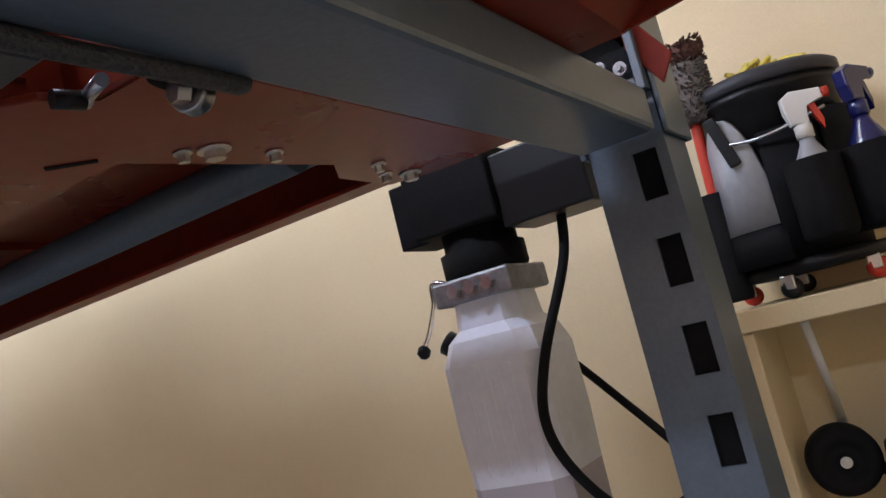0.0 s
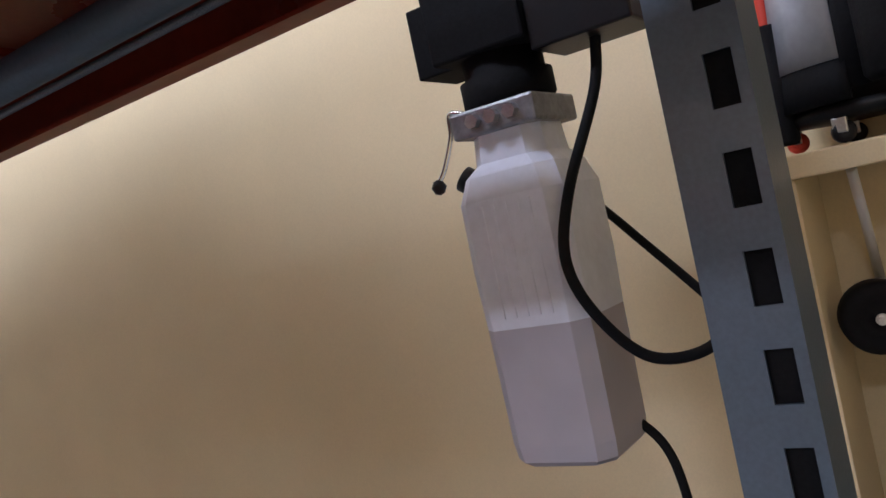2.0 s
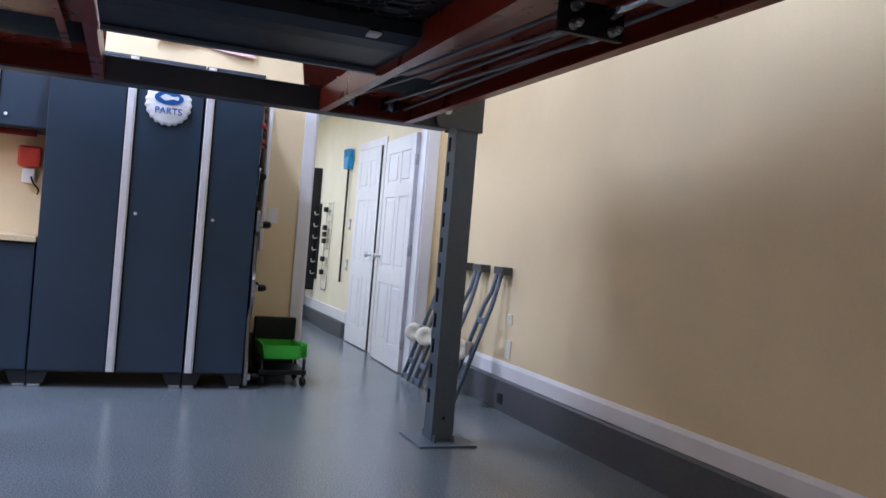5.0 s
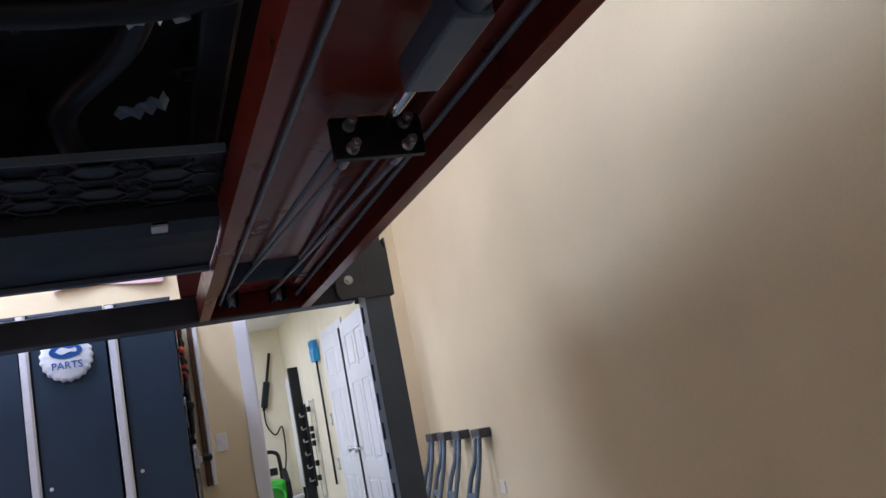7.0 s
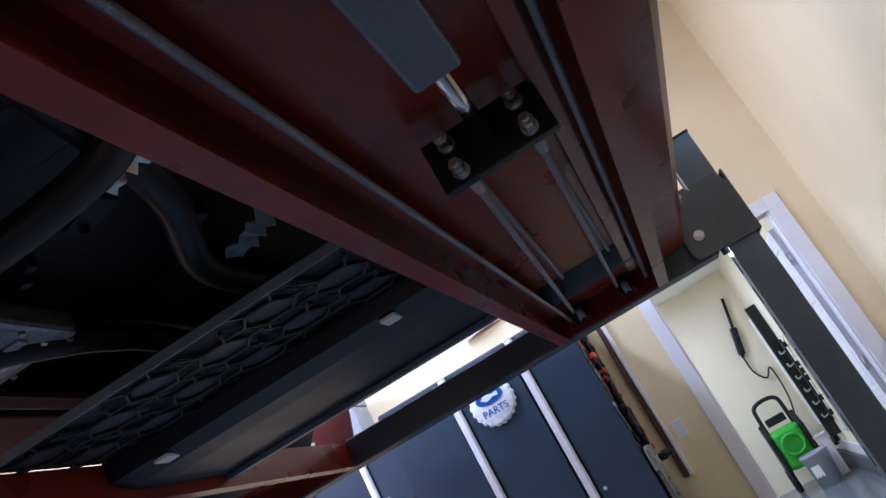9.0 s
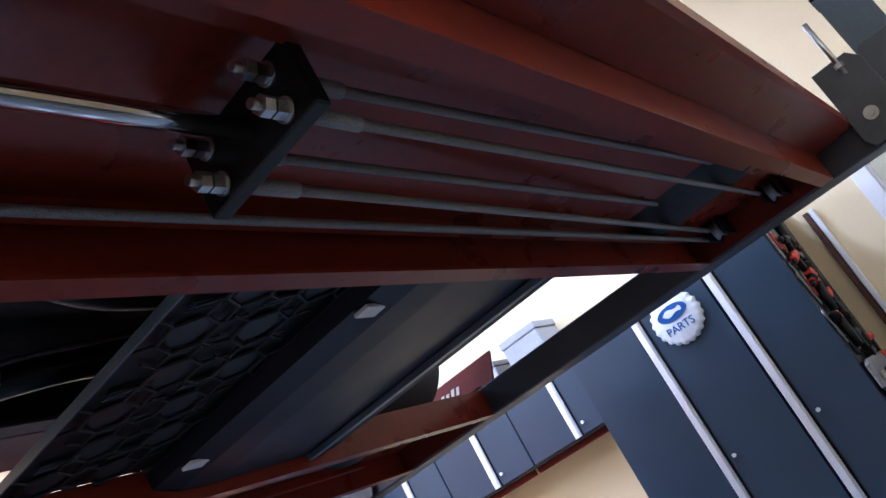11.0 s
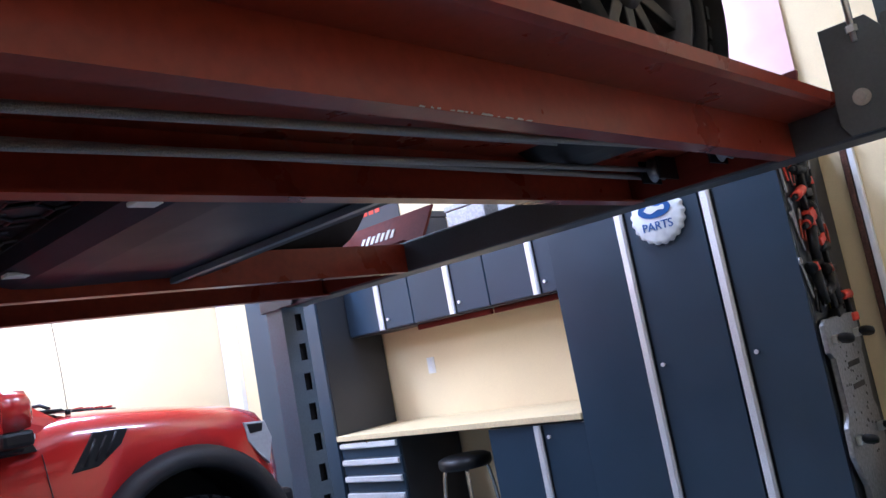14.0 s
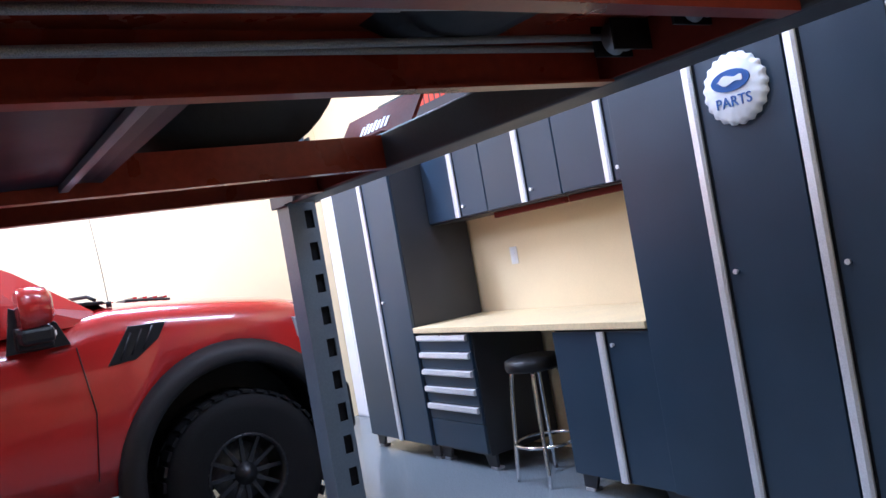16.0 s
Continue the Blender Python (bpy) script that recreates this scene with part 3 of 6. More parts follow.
# threaded rod and nut over the north-east guide plate
rd = shape()
cyl(rd, (PE - 0.12, PN - 0.084, 1.98), (PE - 0.12, PN - 0.084, 2.19), 0.009)
rodn = part("threaded_rod", rd, ZINC, lift, "zinc threaded rod above the guide plate")
rd = shape()
cyl(rd, (PE - 0.12, PN - 0.084, 2.005), (PE - 0.12, PN - 0.084, 2.022), 0.017, seg=6)
part("nut", rd, ZINC, rodn)
# raised stop plate at the north end of each runway, lettered side to the front
for x0, x1 in ((RE0, RE1), (RW0, RW1)):
    st = shape()
    prism(st, [(PN - 0.06, 1.862), (PN + 0.06, 1.862), (PN + 0.16, 2.02), (PN + 0.150, 2.025), (PN + 0.05, 1.872), (PN - 0.06, 1.872)], 0, x0 - 0.06, x1 - 0.01)
    sp = part("wheel_stop", st, REDM, lift, "dark red wheel stop plate with pale marks")
    for k in range(7):
        mk = shape()
        xx = x0 + 0.13 + k * 0.033
        m = Matrix.Translation((xx, PN + 0.102, 1.947)) @ Matrix.Rotation(radians(57), 4, "X")
        box(mk, -0.009, 0.009, -0.024, 0.020 + 0.006 * (k % 2), -0.004, 0.005, turn=m)
        part("mark", mk, CREAMP, sp)
# slot lock assembly by the south-east post
lx = PE - 0.066
lk = shape()
for y0, y1, z0, z1 in ((PS - 0.066, PS - 0.052, 1.80, 1.93), (PS + 0.040, PS + 0.056, 1.80, 1.93), (PS - 0.052, PS + 0.040, 1.905, 1.93), (PS - 0.052, PS + 0.040, 1.80, 1.822)):
    box(lk, lx - 0.030, lx - 0.001, y0, y1, z0, z1, 0.002)
lock = part("lock_frame", lk, STEEL, lift, "blue-grey lock frame above the beam")
lb = shape()
box(lb, lx - 0.012, lx - 0.002, PS - 0.048, PS + 0.030, 1.826, 1.90, 0.002)
part("latch", lb, MATTE, lock, "dark latch in the frame")
for y, z, r in ((PS - 0.005, 1.856, 0.009), (PS - 0.036, 1.842, 0.011)):
    w = shape()
    cyl(w, (lx - 0.030, y, z), (lx - 0.036, y, z), r, seg=18)
    cyl(w, (lx - 0.036, y, z), (lx - 0.044, y, z), r * 0.5, seg=6)
    part("washer", w, CAST, lock)
lk = shape()
tube(lk, smooth_path([(lx - 0.034, PS + 0.034, 1.838), (lx - 0.040, PS + 0.005, 1.822), (lx - 0.038, PS - 0.024, 1.800)], 4), 0.006, 10)
box(lk, lx - 0.046, lx - 0.032, PS + 0.026, PS + 0.040, 1.815, 1.850, 0.003)
cyl(lk, (lx - 0.046, PS - 0.024, 1.802), (lx - 0.030, PS - 0.024, 1.802), 0.011, seg=14)
part("lock_linkage", lk, ZINC, lock, "zinc lock linkage")
wing = shape()
prism(wing, [(PS + 0.030, 1.998), (PS - 0.035, 1.972), (PS - 0.115, 1.842), (PS - 0.090, 1.800)], 0, lx - 0.012, lx - 0.006, 0.002)
part("ramp_bracket", wing, REDM, lift, "red flat bar over the post")

# ---- power unit on the south-east post ----
TX, TY = 1.13, -5.985
pu = part("power_unit", box(shape(), TX - 0.095, TX + 0.095, TY - 0.10, TY + 0.10, 1.711, 1.860, 0.006), MATTE, lift, "black hydraulic power unit")
bx = shape()
box(bx, TX - 0.01, TX + 0.13, TY + 0.08, TY + 0.19, 1.716, 1.860, 0.004)
part("switch_box", bx, MATTE, pu, "black sheet-metal switch box")
cv = shape()
box(cv, TX - 0.08, TX + 0.06, TY - 0.29, TY - 0.10, 1.684, 1.832, 0.005)
part("terminal_cover", cv, BLACK, pu, "glossy black terminal cover")
pb_ = shape()
lathe(pb_, [(0.084, 0), (0.09, 0.01), (0.09, 0.055), (0.078, 0.06), (0.078, 0.125)], (TX, TY, 1.615), seg=28)
part("pump_body", pb_, MATTE, pu)
mf = shape()
box(mf, TX - 0.09, TX + 0.09, TY - 0.09, TY + 0.09, 1.566, 1.617, 0.006)
man = part("manifold", mf, CAST, pu, "cast aluminium valve block")
for dy in (-0.045, -0.005, 0.035):
    pl = shape()
    cyl(pl, (TX - 0.09, TY + dy, 1.592), (TX - 0.106, TY + dy, 1.592), 0.014, seg=6)
    part("plug", pl, ZINC, man)
lv = shape()
tube(lv, smooth_path([(TX - 0.07, TY + 0.06, 1.613), (TX - 0.075, TY + 0.095, 1.621), (TX - 0.08, TY + 0.10, 1.578), (TX - 0.09, TY + 0.12, 1.525), (TX - 0.10, TY + 0.132, 1.500)]), 0.005)
lev = part("lever", lv, CHROME, pu, "bent chrome release lever")
kb = shape()
lathe(kb, [(0.001, -0.015), (0.009, -0.012), (0.015, 0), (0.009, 0.012), (0.001, 0.015)], (TX - 0.10, TY + 0.136, 1.490), seg=18)
part("lever_knob", kb, BLACK, lev, "black ball knob")
def tank_ring(z, h):
    c = 0.028
    return [(TX - h, TY - h + c, z), (TX - h, TY + h - c, z), (TX - h + c, TY + h, z), (TX + h - c, TY + h, z), (TX + h, TY + h - c, z), (TX + h, TY - h + c, z), (TX + h - c, TY - h, z), (TX - h + c, TY - h, z)]
tk = shape()
loft(tk, [tank_ring(z, h) for z, h in ((1.203, 0.107), (1.310, 0.110), (1.445, 0.109), (1.491, 0.095), (1.513, 0.076), (1.568, 0.072))])
for f in tk.faces:
    f.smooth = False
tank = part("tank", tk, TANKW, pu, "white translucent plastic oil tank")
fl = shape()
loft(fl, [tank_ring(z, h) for z, h in ((0.939, 0.090), (0.950, 0.102), (0.981, 0.105), (1.203, 0.107))])
for f in fl.faces:
    f.smooth = False
part("oil_level", fl, FLUID, tank, "greyer band where oil fills the tank")
cpp = shape()
cyl(cpp, (TX - 0.03, TY + 0.09, 1.477), (TX - 0.035, TY + 0.118, 1.500), 0.026, seg=18)
part("filler_cap", cpp, BLACK, tank, "black filler cap")
for k in range(5):
    rb = shape()
    yy = TY - 0.05 + k * 0.025
    box(rb, TX - 0.1115, TX - 0.1075, yy - 0.004, yy + 0.004, 1.223, 1.434, 0.001)
    part("rib", rb, TANKW, tank)
hs = shape()
tube(hs, smooth_path([(TX - 0.02, TY - 0.20, 1.691), (TX - 0.04, TY - 0.185, 1.593), (TX - 0.11, TY - 0.13, 1.427), (TX - 0.135, TY - 0.11, 1.310), (TX - 0.12, TY - 0.14, 1.207), (TX - 0.07, TY - 0.20, 1.120), (TX - 0.02, TY - 0.29, 1.120), (TX + 0.03, TY - 0.34, 1.198)], 10), 0.010, 12)
part("power_cord", hs, RUBBER, pu, "black rubber power cord hanging in a loop")
hs = shape()
tube(hs, smooth_path([(TX + 0.13, TY + 0.06, 1.482), (TX + 0.16, TY - 0.03, 1.427), (TX + 0.17, TY - 0.16, 1.275), (TX + 0.13, TY - 0.28, 1.15), (TX + 0.06, TY - 0.34, 1.115)], 10), 0.009, 12)
part("power_cord", hs, RUBBER, pu, "black rubber power cord hanging in a loop")
hs = shape()
tube(hs, smooth_path([(TX + 0.06, TY - 0.08, 0.991), (TX + 0.06, TY - 0.15, 0.888), (TX + 0.07, TY - 0.17, 0.60), (TX + 0.12, TY - 0.20, 0.30), (TX + 0.30, TY - 0.2, 0.012)], 10), 0.009, 12)
part("power_cord", hs, RUBBER, pu, "black rubber cord running down to the floor")


# ---- cabinets along the north wall ----
def knob(bm, x, y, z):
    cyl(bm, (x, y, z), (x, y - 0.012, z), 0.008, seg=14)
    cyl(bm, (x, y - 0.012, z), (x, y - 0.016, z), 0.011, seg=14)
    return bm


def feet(root, x0, x1, y0, y1):
    for x in (x0 + 0.04, x1 - 0.04):
        for y in (y0 + 0.06, y1 - 0.06):
            f = shape()
            box(f, x - 0.035, x + 0.035, y - 0.03, y + 0.03, 0, 0.016, 0.002)
            cyl(f, (x, y, 0.016), (x, y, 0.05), 0.012)
            part("foot", f, GREYP, root)
    for e, s in ((x0, 1), (x1, -1)):
        k = shape()
        prism(k, [(e, 0.02), (e + s * 0.09, 0.02), (e + s * 0.12, 0.10), (e, 0.10)], 1, y0 + 0.03, y0 + 0.05)
        part("plinth", k, BODYC, root)


def cabinet(name, label, x0, x1, y0, y1, z0, z1, leaves, group, knobs=True, stands=True):
    """A steel cabinet with doors, each (left, right, strip side or '')."""
    y0, y1 = y0 + 0.025, min(y1 + 0.025, NY - 0.005)
    root = thing(name, ((x0 + x1) / 2, (y0 + y1) / 2, 0 if stands else z0), label, "cabinet", group)
    b = shape()
    zb = z0 + (0.10 if stands else 0)
    box(b, x0, x1, y0 + 0.022, y1, zb, z1, 0.004)
    part("body", b, BODYC, root, "charcoal steel body")
    if stands:
        feet(root, x0, x1, y0 + 0.02, y1)
    for a, c, side in leaves:
        d = shape()
        box(d, a + 0.003, c - 0.003, y0, y0 + 0.021, zb + 0.012, z1 - 0.012, 0.003)
        door = part("door", d, BLUE, root, "slate blue steel door")
        if side:
            w = 0.052
            xa = a + 0.004 if side == "l" else c - 0.004 - w
            s = shape()
            prism(s, [(xa, y0 - 0.0035), (xa + w, y0 - 0.0035), (xa + w, y0 - 0.014), (xa + w * 0.75, y0 - 0.021), (xa + 0.006, y0 - 0.017), (xa, y0 - 0.009)], 2, zb + 0.012, z1 - 0.012)
            part("handle", s, ALU, door, "full-height brushed aluminium handle strip")
            # flat black strip on the door paints the shaded gap beside the handle
            g = shape()
            box(g, max(xa - 0.012, a + 0.0005), xa + w + 0.012, y0 - 0.003, y0 - 0.0005, zb + 0.012, z1 - 0.012)
            part("handle_recess", g, MATTE, door, "black strip that paints the shaded gap beside the handle")
            if knobs:
                part("lock", knob(shape(), xa + (w + 0.05 if side == "l" else -0.05), y0 - 0.0005, z0 + 0.08 if z0 > 1 else (z1 - 0.08 if z1 < 1 else 1.14)), ALU, door, "small chrome lock")
    return root


LH = 2.16
cabinet("locker", "tall slate blue steel locker with aluminium handle strips", -1.235, -0.309, 0, 0.61, 0, LH, [(-1.235, -0.785, ""), (-0.785, -0.309, "l")], "tall lockers")
cabinet("locker", "narrow tall slate blue steel locker beside the doorway", -0.30, 0.085, 0, 0.61, 0, LH, [(-0.30, 0.085, "l")], "tall lockers")
cabinet("locker", "wide tall slate blue steel locker at the end of the worktop", -4.32, -3.405, 0, 0.61, 0, LH, [(-4.32, -3.86, ""), (-3.86, -3.405, "l")], "tall lockers")
OW = 0.718
for k in range(3):
    xa = -3.396 + k * OW
    cabinet("wall_cabinet", "slate blue wall cabinet with an aluminium handle strip", xa, xa + OW - 0.004, 0.28, 0.655, 1.63, LH, [(xa, xa + OW / 2 - 0.002, ""), (xa + OW / 2 - 0.002, xa + OW - 0.004, "l")], "wall cabinets", stands=False)
cabinet("base_cabinet", "slate blue base cabinet under the worktop", -1.955, -1.242, 0.02, 0.61, 0, 0.905, [(-1.955, -1.60, ""), (-1.60, -1.242, "l")], "base cabinets")
dr = thing("drawer_cabinet", (-3.08, 0.3, 0), "slate blue drawer cabinet with aluminium pulls", "cabinet", "base cabinets")
b = shape()
box(b, -3.396, -2.765, 0.067, 0.635, 0.10, 0.905, 0.004)
part("body", b, BODYC, dr, "charcoal steel body")
feet(dr, -3.396, -2.765, 0.065, 0.635)
zt = 0.895
for k, hgt in enumerate((0.118, 0.118, 0.118, 0.118, 0.118, 0.19)):
    d = shape()
    box(d, -3.390, -2.771, 0.045, 0.066, zt - hgt + 0.004, zt, 0.003)
    dw = part("drawer", d, BLUE, dr, "slate blue drawer front")
    if k < 5:
        s = shape()
        prism(s, [(0.044, zt - 0.006), (0.025, zt - 0.010), (0.021, zt - 0.036), (0.029, zt - 0.046), (0.044, zt - 0.046)], 0, -3.38, -2.785)
        part("pull", s, ALU, dw, "full-width aluminium pull")
    zt -= hgt
part("lock", knob(shape(), -3.08, 0.044, 0.888), CHROME, dr)
bm = shape()
box(bm, -3.40, -1.24, 0.020, 0.655, 0.907, 0.945, 0.004)
solid("worktop", bm, WOODTOP, "pale bamboo worktop over the base cabinets", "worktop")
# rail under the wall cabinets
bm = shape()
box(bm, -2.75, -2.05, 0.40, 0.43, 1.592, 1.629, 0.004)
solid("tool_rail", bm, REDM, "dark red rail under the wall cabinets", "rail")
bm = shape()
box(bm, -2.02, -1.32, 0.40, 0.43, 1.592, 1.629, 0.004)
solid("tool_rail", bm, REDM, "dark red rail under the wall cabinets", "rail")


def wall_plate(name, label, x, y, z, slots):
    root = thing(name, (x, y, z), label, "socket")
    b = shape()
    box(b, x - 0.038, x + 0.038, y - 0.007, y, z - 0.06, z + 0.06, 0.003)
    part("plate", b, WHITEP, root)
    for dz in slots:
        s = shape()
        box(s, x - 0.016, x + 0.016, y - 0.011, y - 0.007, z + dz - 0.02, z + dz + 0.02, 0.002)
        part("insert", s, TRIM, root)
    return root


wall_plate("wall_socket", "white double wall socket above the worktop", -2.94, NY, 1.325, (-0.026, 0.026))
wall_plate("light_switch", "white light switch plate beside the doorway", 0.312, NY, 1.22, (0.0,))

# round enamel sign on the locker
SX, SZ, SR = -0.53, 1.873, 0.143
sg = thing("wall_sign", (SX, -0.02, SZ), "round white bottle-cap sign with a blue oval", "sign")
bm = shape()
n = 96
ring = [[bm.verts.new((SX + r * (1 + k * 0.035 * math.cos(21 * 2 * math.pi * i / n)) * math.cos(2 * math.pi * i / n), y, SZ + r * (1 + k * 0.035 * math.cos(21 * 2 * math.pi * i / n)) * math.sin(2 * math.pi * i / n))) for i in range(n)] for r, y, k in ((0.001, -0.009, 0), (SR * 0.86, -0.009, 0), (SR, 0.003, 1), (SR * 1.0, 0.024, 1))]
for a, b in zip(ring, ring[1:]):
    for i in range(n):
        f = bm.faces.new((a[i], a[(i + 1) % n], b[(i + 1) % n], b[i]))
        f.smooth = True
part("disc", bm, SIGNW, sg)
bm = shape()
prism(bm, [(SX + 0.090 * math.cos(a * math.pi / 24), SZ + 0.033 + 0.043 * math.sin(a * math.pi / 24)) for a in range(48)], 1, -0.015, -0.009)
ov = part("oval", bm, SIGNB, sg, "blue oval emblem")
bm = shape()
prism(bm, [(SX + 0.060 * math.cos(a * math.pi / 16), SZ + 0.035 + 0.016 * math.sin(a * math.pi / 16) + 0.006 * math.sin(a * math.pi / 4)) for a in range(32)], 1, -0.018, -0.015)
part("emblem_mark", bm, SIGNW, ov)


def words(name, text, size, m, mat, parent, depth=0.002):
    cu = bpy.data.curves.new(name, "FONT")
    cu.body, cu.size, cu.extrude, cu.align_x, cu.align_y = text, size, depth, "CENTER", "CENTER"
    tmp = bpy.data.objects.new(name, cu)
    scene.collection.objects.link(tmp)
    bpy.context.view_layer.update()
    me = bpy.data.meshes.new_from_object(tmp.evaluated_get(bpy.context.evaluated_depsgraph_get()))
    bpy.data.objects.remove(tmp)
    bm = bmesh.new()
    bm.from_mesh(me)
    bm.transform(m)
    return part(name, bm, mat, parent)


words("lettering", "PARTS", 0.06, Matrix.Translation((SX, -0.011, SZ - 0.052)) @ Matrix.Rotation(radians(90), 4, "X"), SIGNB, sg)

# bar stool in the knee space
st = thing("bar_stool", (-2.30, 0.16, 0), "chrome bar stool with a black round seat", "stool")
bm = shape()
lathe(bm, [(0.02, 0.655), (0.165, 0.66), (0.175, 0.68), (0.172, 0.72), (0.14, 0.735), (0.0, 0.738)], (-2.30, 0.16, 0), seg=32)
part("seat", bm, BLACK, st, "black vinyl seat")
for k in range(4):
    a = math.pi / 4 + k * math.pi / 2
    bm = shape()
    tube(bm, smooth_path([(-2.30 + 0.10 * math.cos(a), 0.16 + 0.10 * math.sin(a), 0.655), (-2.30 + 0.15 * math.cos(a), 0.16 + 0.15 * math.sin(a), 0.60), (-2.30 + 0.21 * math.cos(a), 0.16 + 0.21 * math.sin(a), 0.0)]), 0.0125, 10)
    part("leg", bm, CHROME, st)
bm = shape()
tube(bm, [(-2.30 + 0.185 * math.cos(k * math.pi / 16), 0.16 + 0.185 * math.sin(k * math.pi / 16), 0.23) for k in range(33)], 0.010, 8)
part("foot_ring", bm, CHROME, st)


# ---- wheels ----
RIMD = material("dark_alloy", (0.05, 0.05, 0.055), 0.38, metal=0.8, grain=0.1, patch=0.1)
def road_wheel(root, c, radius, width, side, rim_mat, spokes, rim_share=0.62):
    """A wheel whose axle lies along x; side is the outer direction."""
    x, y, z = c
    h = width / 2
    t = shape()
    R, ri = radius, radius * rim_share
    lathe(t, [(ri, -h * 0.85), (R * 0.80, -h), (R * 0.95, -h * 0.92), (R, -h * 0.6), (R * 1.003, 0), (R, h * 0.6), (R * 0.95, h * 0.92), (R * 0.80, h), (ri, h * 0.85)], (x, y, z), (side, 0, 0), 48, True)
    tyre = part("tyre", t, RUBBER, root, "black rubber tyre")
    tr = shape()
    for k in range(36):
        a = 2 * math.pi * k / 36
        for sgn in (-1, 1):
            m = Matrix.Translation((x, y, z)) @ Matrix.Rotation(a + sgn * 0.04, 4, "X") @ Matrix.Translation((sgn * h * 0.55, 0, R * 0.995))
            box(tr, -h * 0.38, h * 0.38, -R * 0.055, R * 0.055, -0.006, 0.009, turn=m)
    part("tread", tr, RUBBER, tyre)
    r = shape()
    lathe(r, [(ri * 0.99, -h * 0.8), (ri * 0.99, h * 0.86), (ri * 0.93, h * 0.86), (ri * 0.90, h * 0.4), (ri * 0.86, h * 0.1), (ri * 0.86, -h * 0.8)], (x, y, z), (side, 0, 0), 40, True)
    rim = part("rim", r, rim_mat, root, "dark alloy rim")
    for k in range(24 if spokes == 12 else 0):
        a = 2 * math.pi * k / 24
        bt = shape()
        p = Vector((x + side * h * 0.86, y + ri * 0.96 * math.cos(a), z + ri * 0.96 * math.sin(a)))
        bolt(bt, p, (side, 0, 0), 0.006, 0.006)
        part("bead_bolt", bt, RIMD, rim)
    hub = shape()
    lathe(hub, [(ri * 0.30, h * 0.1), (ri * 0.28, h * 0.55), (ri * 0.16, h * 0.62), (ri * 0.14, h * 0.72), (0.001, h * 0.74)], (x, y, z), (side, 0, 0), 28)
    part("hub", hub, rim_mat, rim)
    disc = shape()
    lathe(disc, [(0.02, -h * 0.2), (ri * 0.72, -h * 0.2), (ri * 0.72, -h * 0.05), (0.02, -h * 0.05)], (x, y, z), (side, 0, 0), 32)
    part("brake_disc", disc, CAST, rim)
    for k in range(spokes):
        a = 2 * math.pi * k / spokes
        s = shape()
        m = Matrix.Translation((x, y, z)) @ Matrix.Rotation(a, 4, "X")
        w = ri * (0.075 if spokes < 12 else 0.06)
        prism(s, [(-w, ri * 0.22), (w, ri * 0.22), (w * 0.75, ri * 0.95), (-w * 0.75, ri * 0.95)], 0, side * h * 0.42 - 0.012, side * h * 0.42 + 0.012, 0.003)
        s.transform(m)
        part("spoke", s, rim_mat, rim)
    return tyre


# ---- the white car on the lift ----
car = thing("car", (-0.34, -2.9, RT), "white car parked on the lift, seen from below", "car")
CX, CZ0 = -0.34, RT + 0.012
FY, BY = -1.92, -4.72


def ring_at(y, hw, z0, z1, roof):
    """A car cross-section at y with half-width hw, from sill z0 over shoulder z1 to the roof."""
    y -= 0.4
    return [(CX - hw * 0.93, y, z0), (CX - hw, y, z0 + 0.12), (CX - hw, y, z1 - 0.06), (CX - hw * 0.95, y, z1), (CX - hw * 0.72, y, roof), (CX + hw * 0.72, y, roof), (CX + hw * 0.95, y, z1), (CX + hw, y, z1 - 0.06), (CX + hw, y, z0 + 0.12), (CX + hw * 0.93, y, z0)]


b = shape()
loft(b, [ring_at(*v) for v in (
    (-0.70, 0.62, CZ0 + 0.50, CZ0 + 0.64, CZ0 + 0.68), (-0.80, 0.84, CZ0 + 0.45, CZ0 + 0.68, CZ0 + 0.74), (-1.05, 0.92, CZ0 + 0.40, CZ0 + 0.76, CZ0 + 0.84), (-1.5, 0.94, CZ0 + 0.30, CZ0 + 0.85, CZ0 + 0.92),
    (-2.0, 0.94, CZ0 + 0.24, CZ0 + 0.92, CZ0 + 0.99), (-2.35, 0.94, CZ0 + 0.24, CZ0 + 0.95, CZ0 + 1.10), (-2.95, 0.94, CZ0 + 0.24, CZ0 + 0.96, CZ0 + 1.40),
    (-4.0, 0.94, CZ0 + 0.24, CZ0 + 0.97, CZ0 + 1.42), (-4.6, 0.93, CZ0 + 0.26, CZ0 + 0.98, CZ0 + 1.14), (-4.9, 0.88, CZ0 + 0.40, CZ0 + 0.95, CZ0 + 1.02), (-5.0, 0.80, CZ0 + 0.52, CZ0 + 0.80, CZ0 + 0.86))])


def cut_out(bm, cutters):
    """Takes the shapes of the cutters away from a closed mesh."""
    obs = []
    for k in (bm, *cutters):
        bmesh.ops.recalc_face_normals(k, faces=k.faces)
        me = bpy.data.meshes.new("tmp")
        k.to_mesh(me)
        k.free()
        ob = bpy.data.objects.new("tmp", me)
        scene.collection.objects.link(ob)
        obs.append(ob)
    for c in obs[1:]:
        md = obs[0].modifiers.new("cut", "BOOLEAN")
        md.object, md.operation, md.solver = c, "DIFFERENCE", "EXACT"
    bpy.context.view_layer.update()
    me = bpy.data.meshes.new_from_object(obs[0].evaluated_get(bpy.context.evaluated_depsgraph_get()))
    for ob in obs:
        bpy.data.objects.remove(ob)
    out = bmesh.new()
    out.from_mesh(me)
    return out


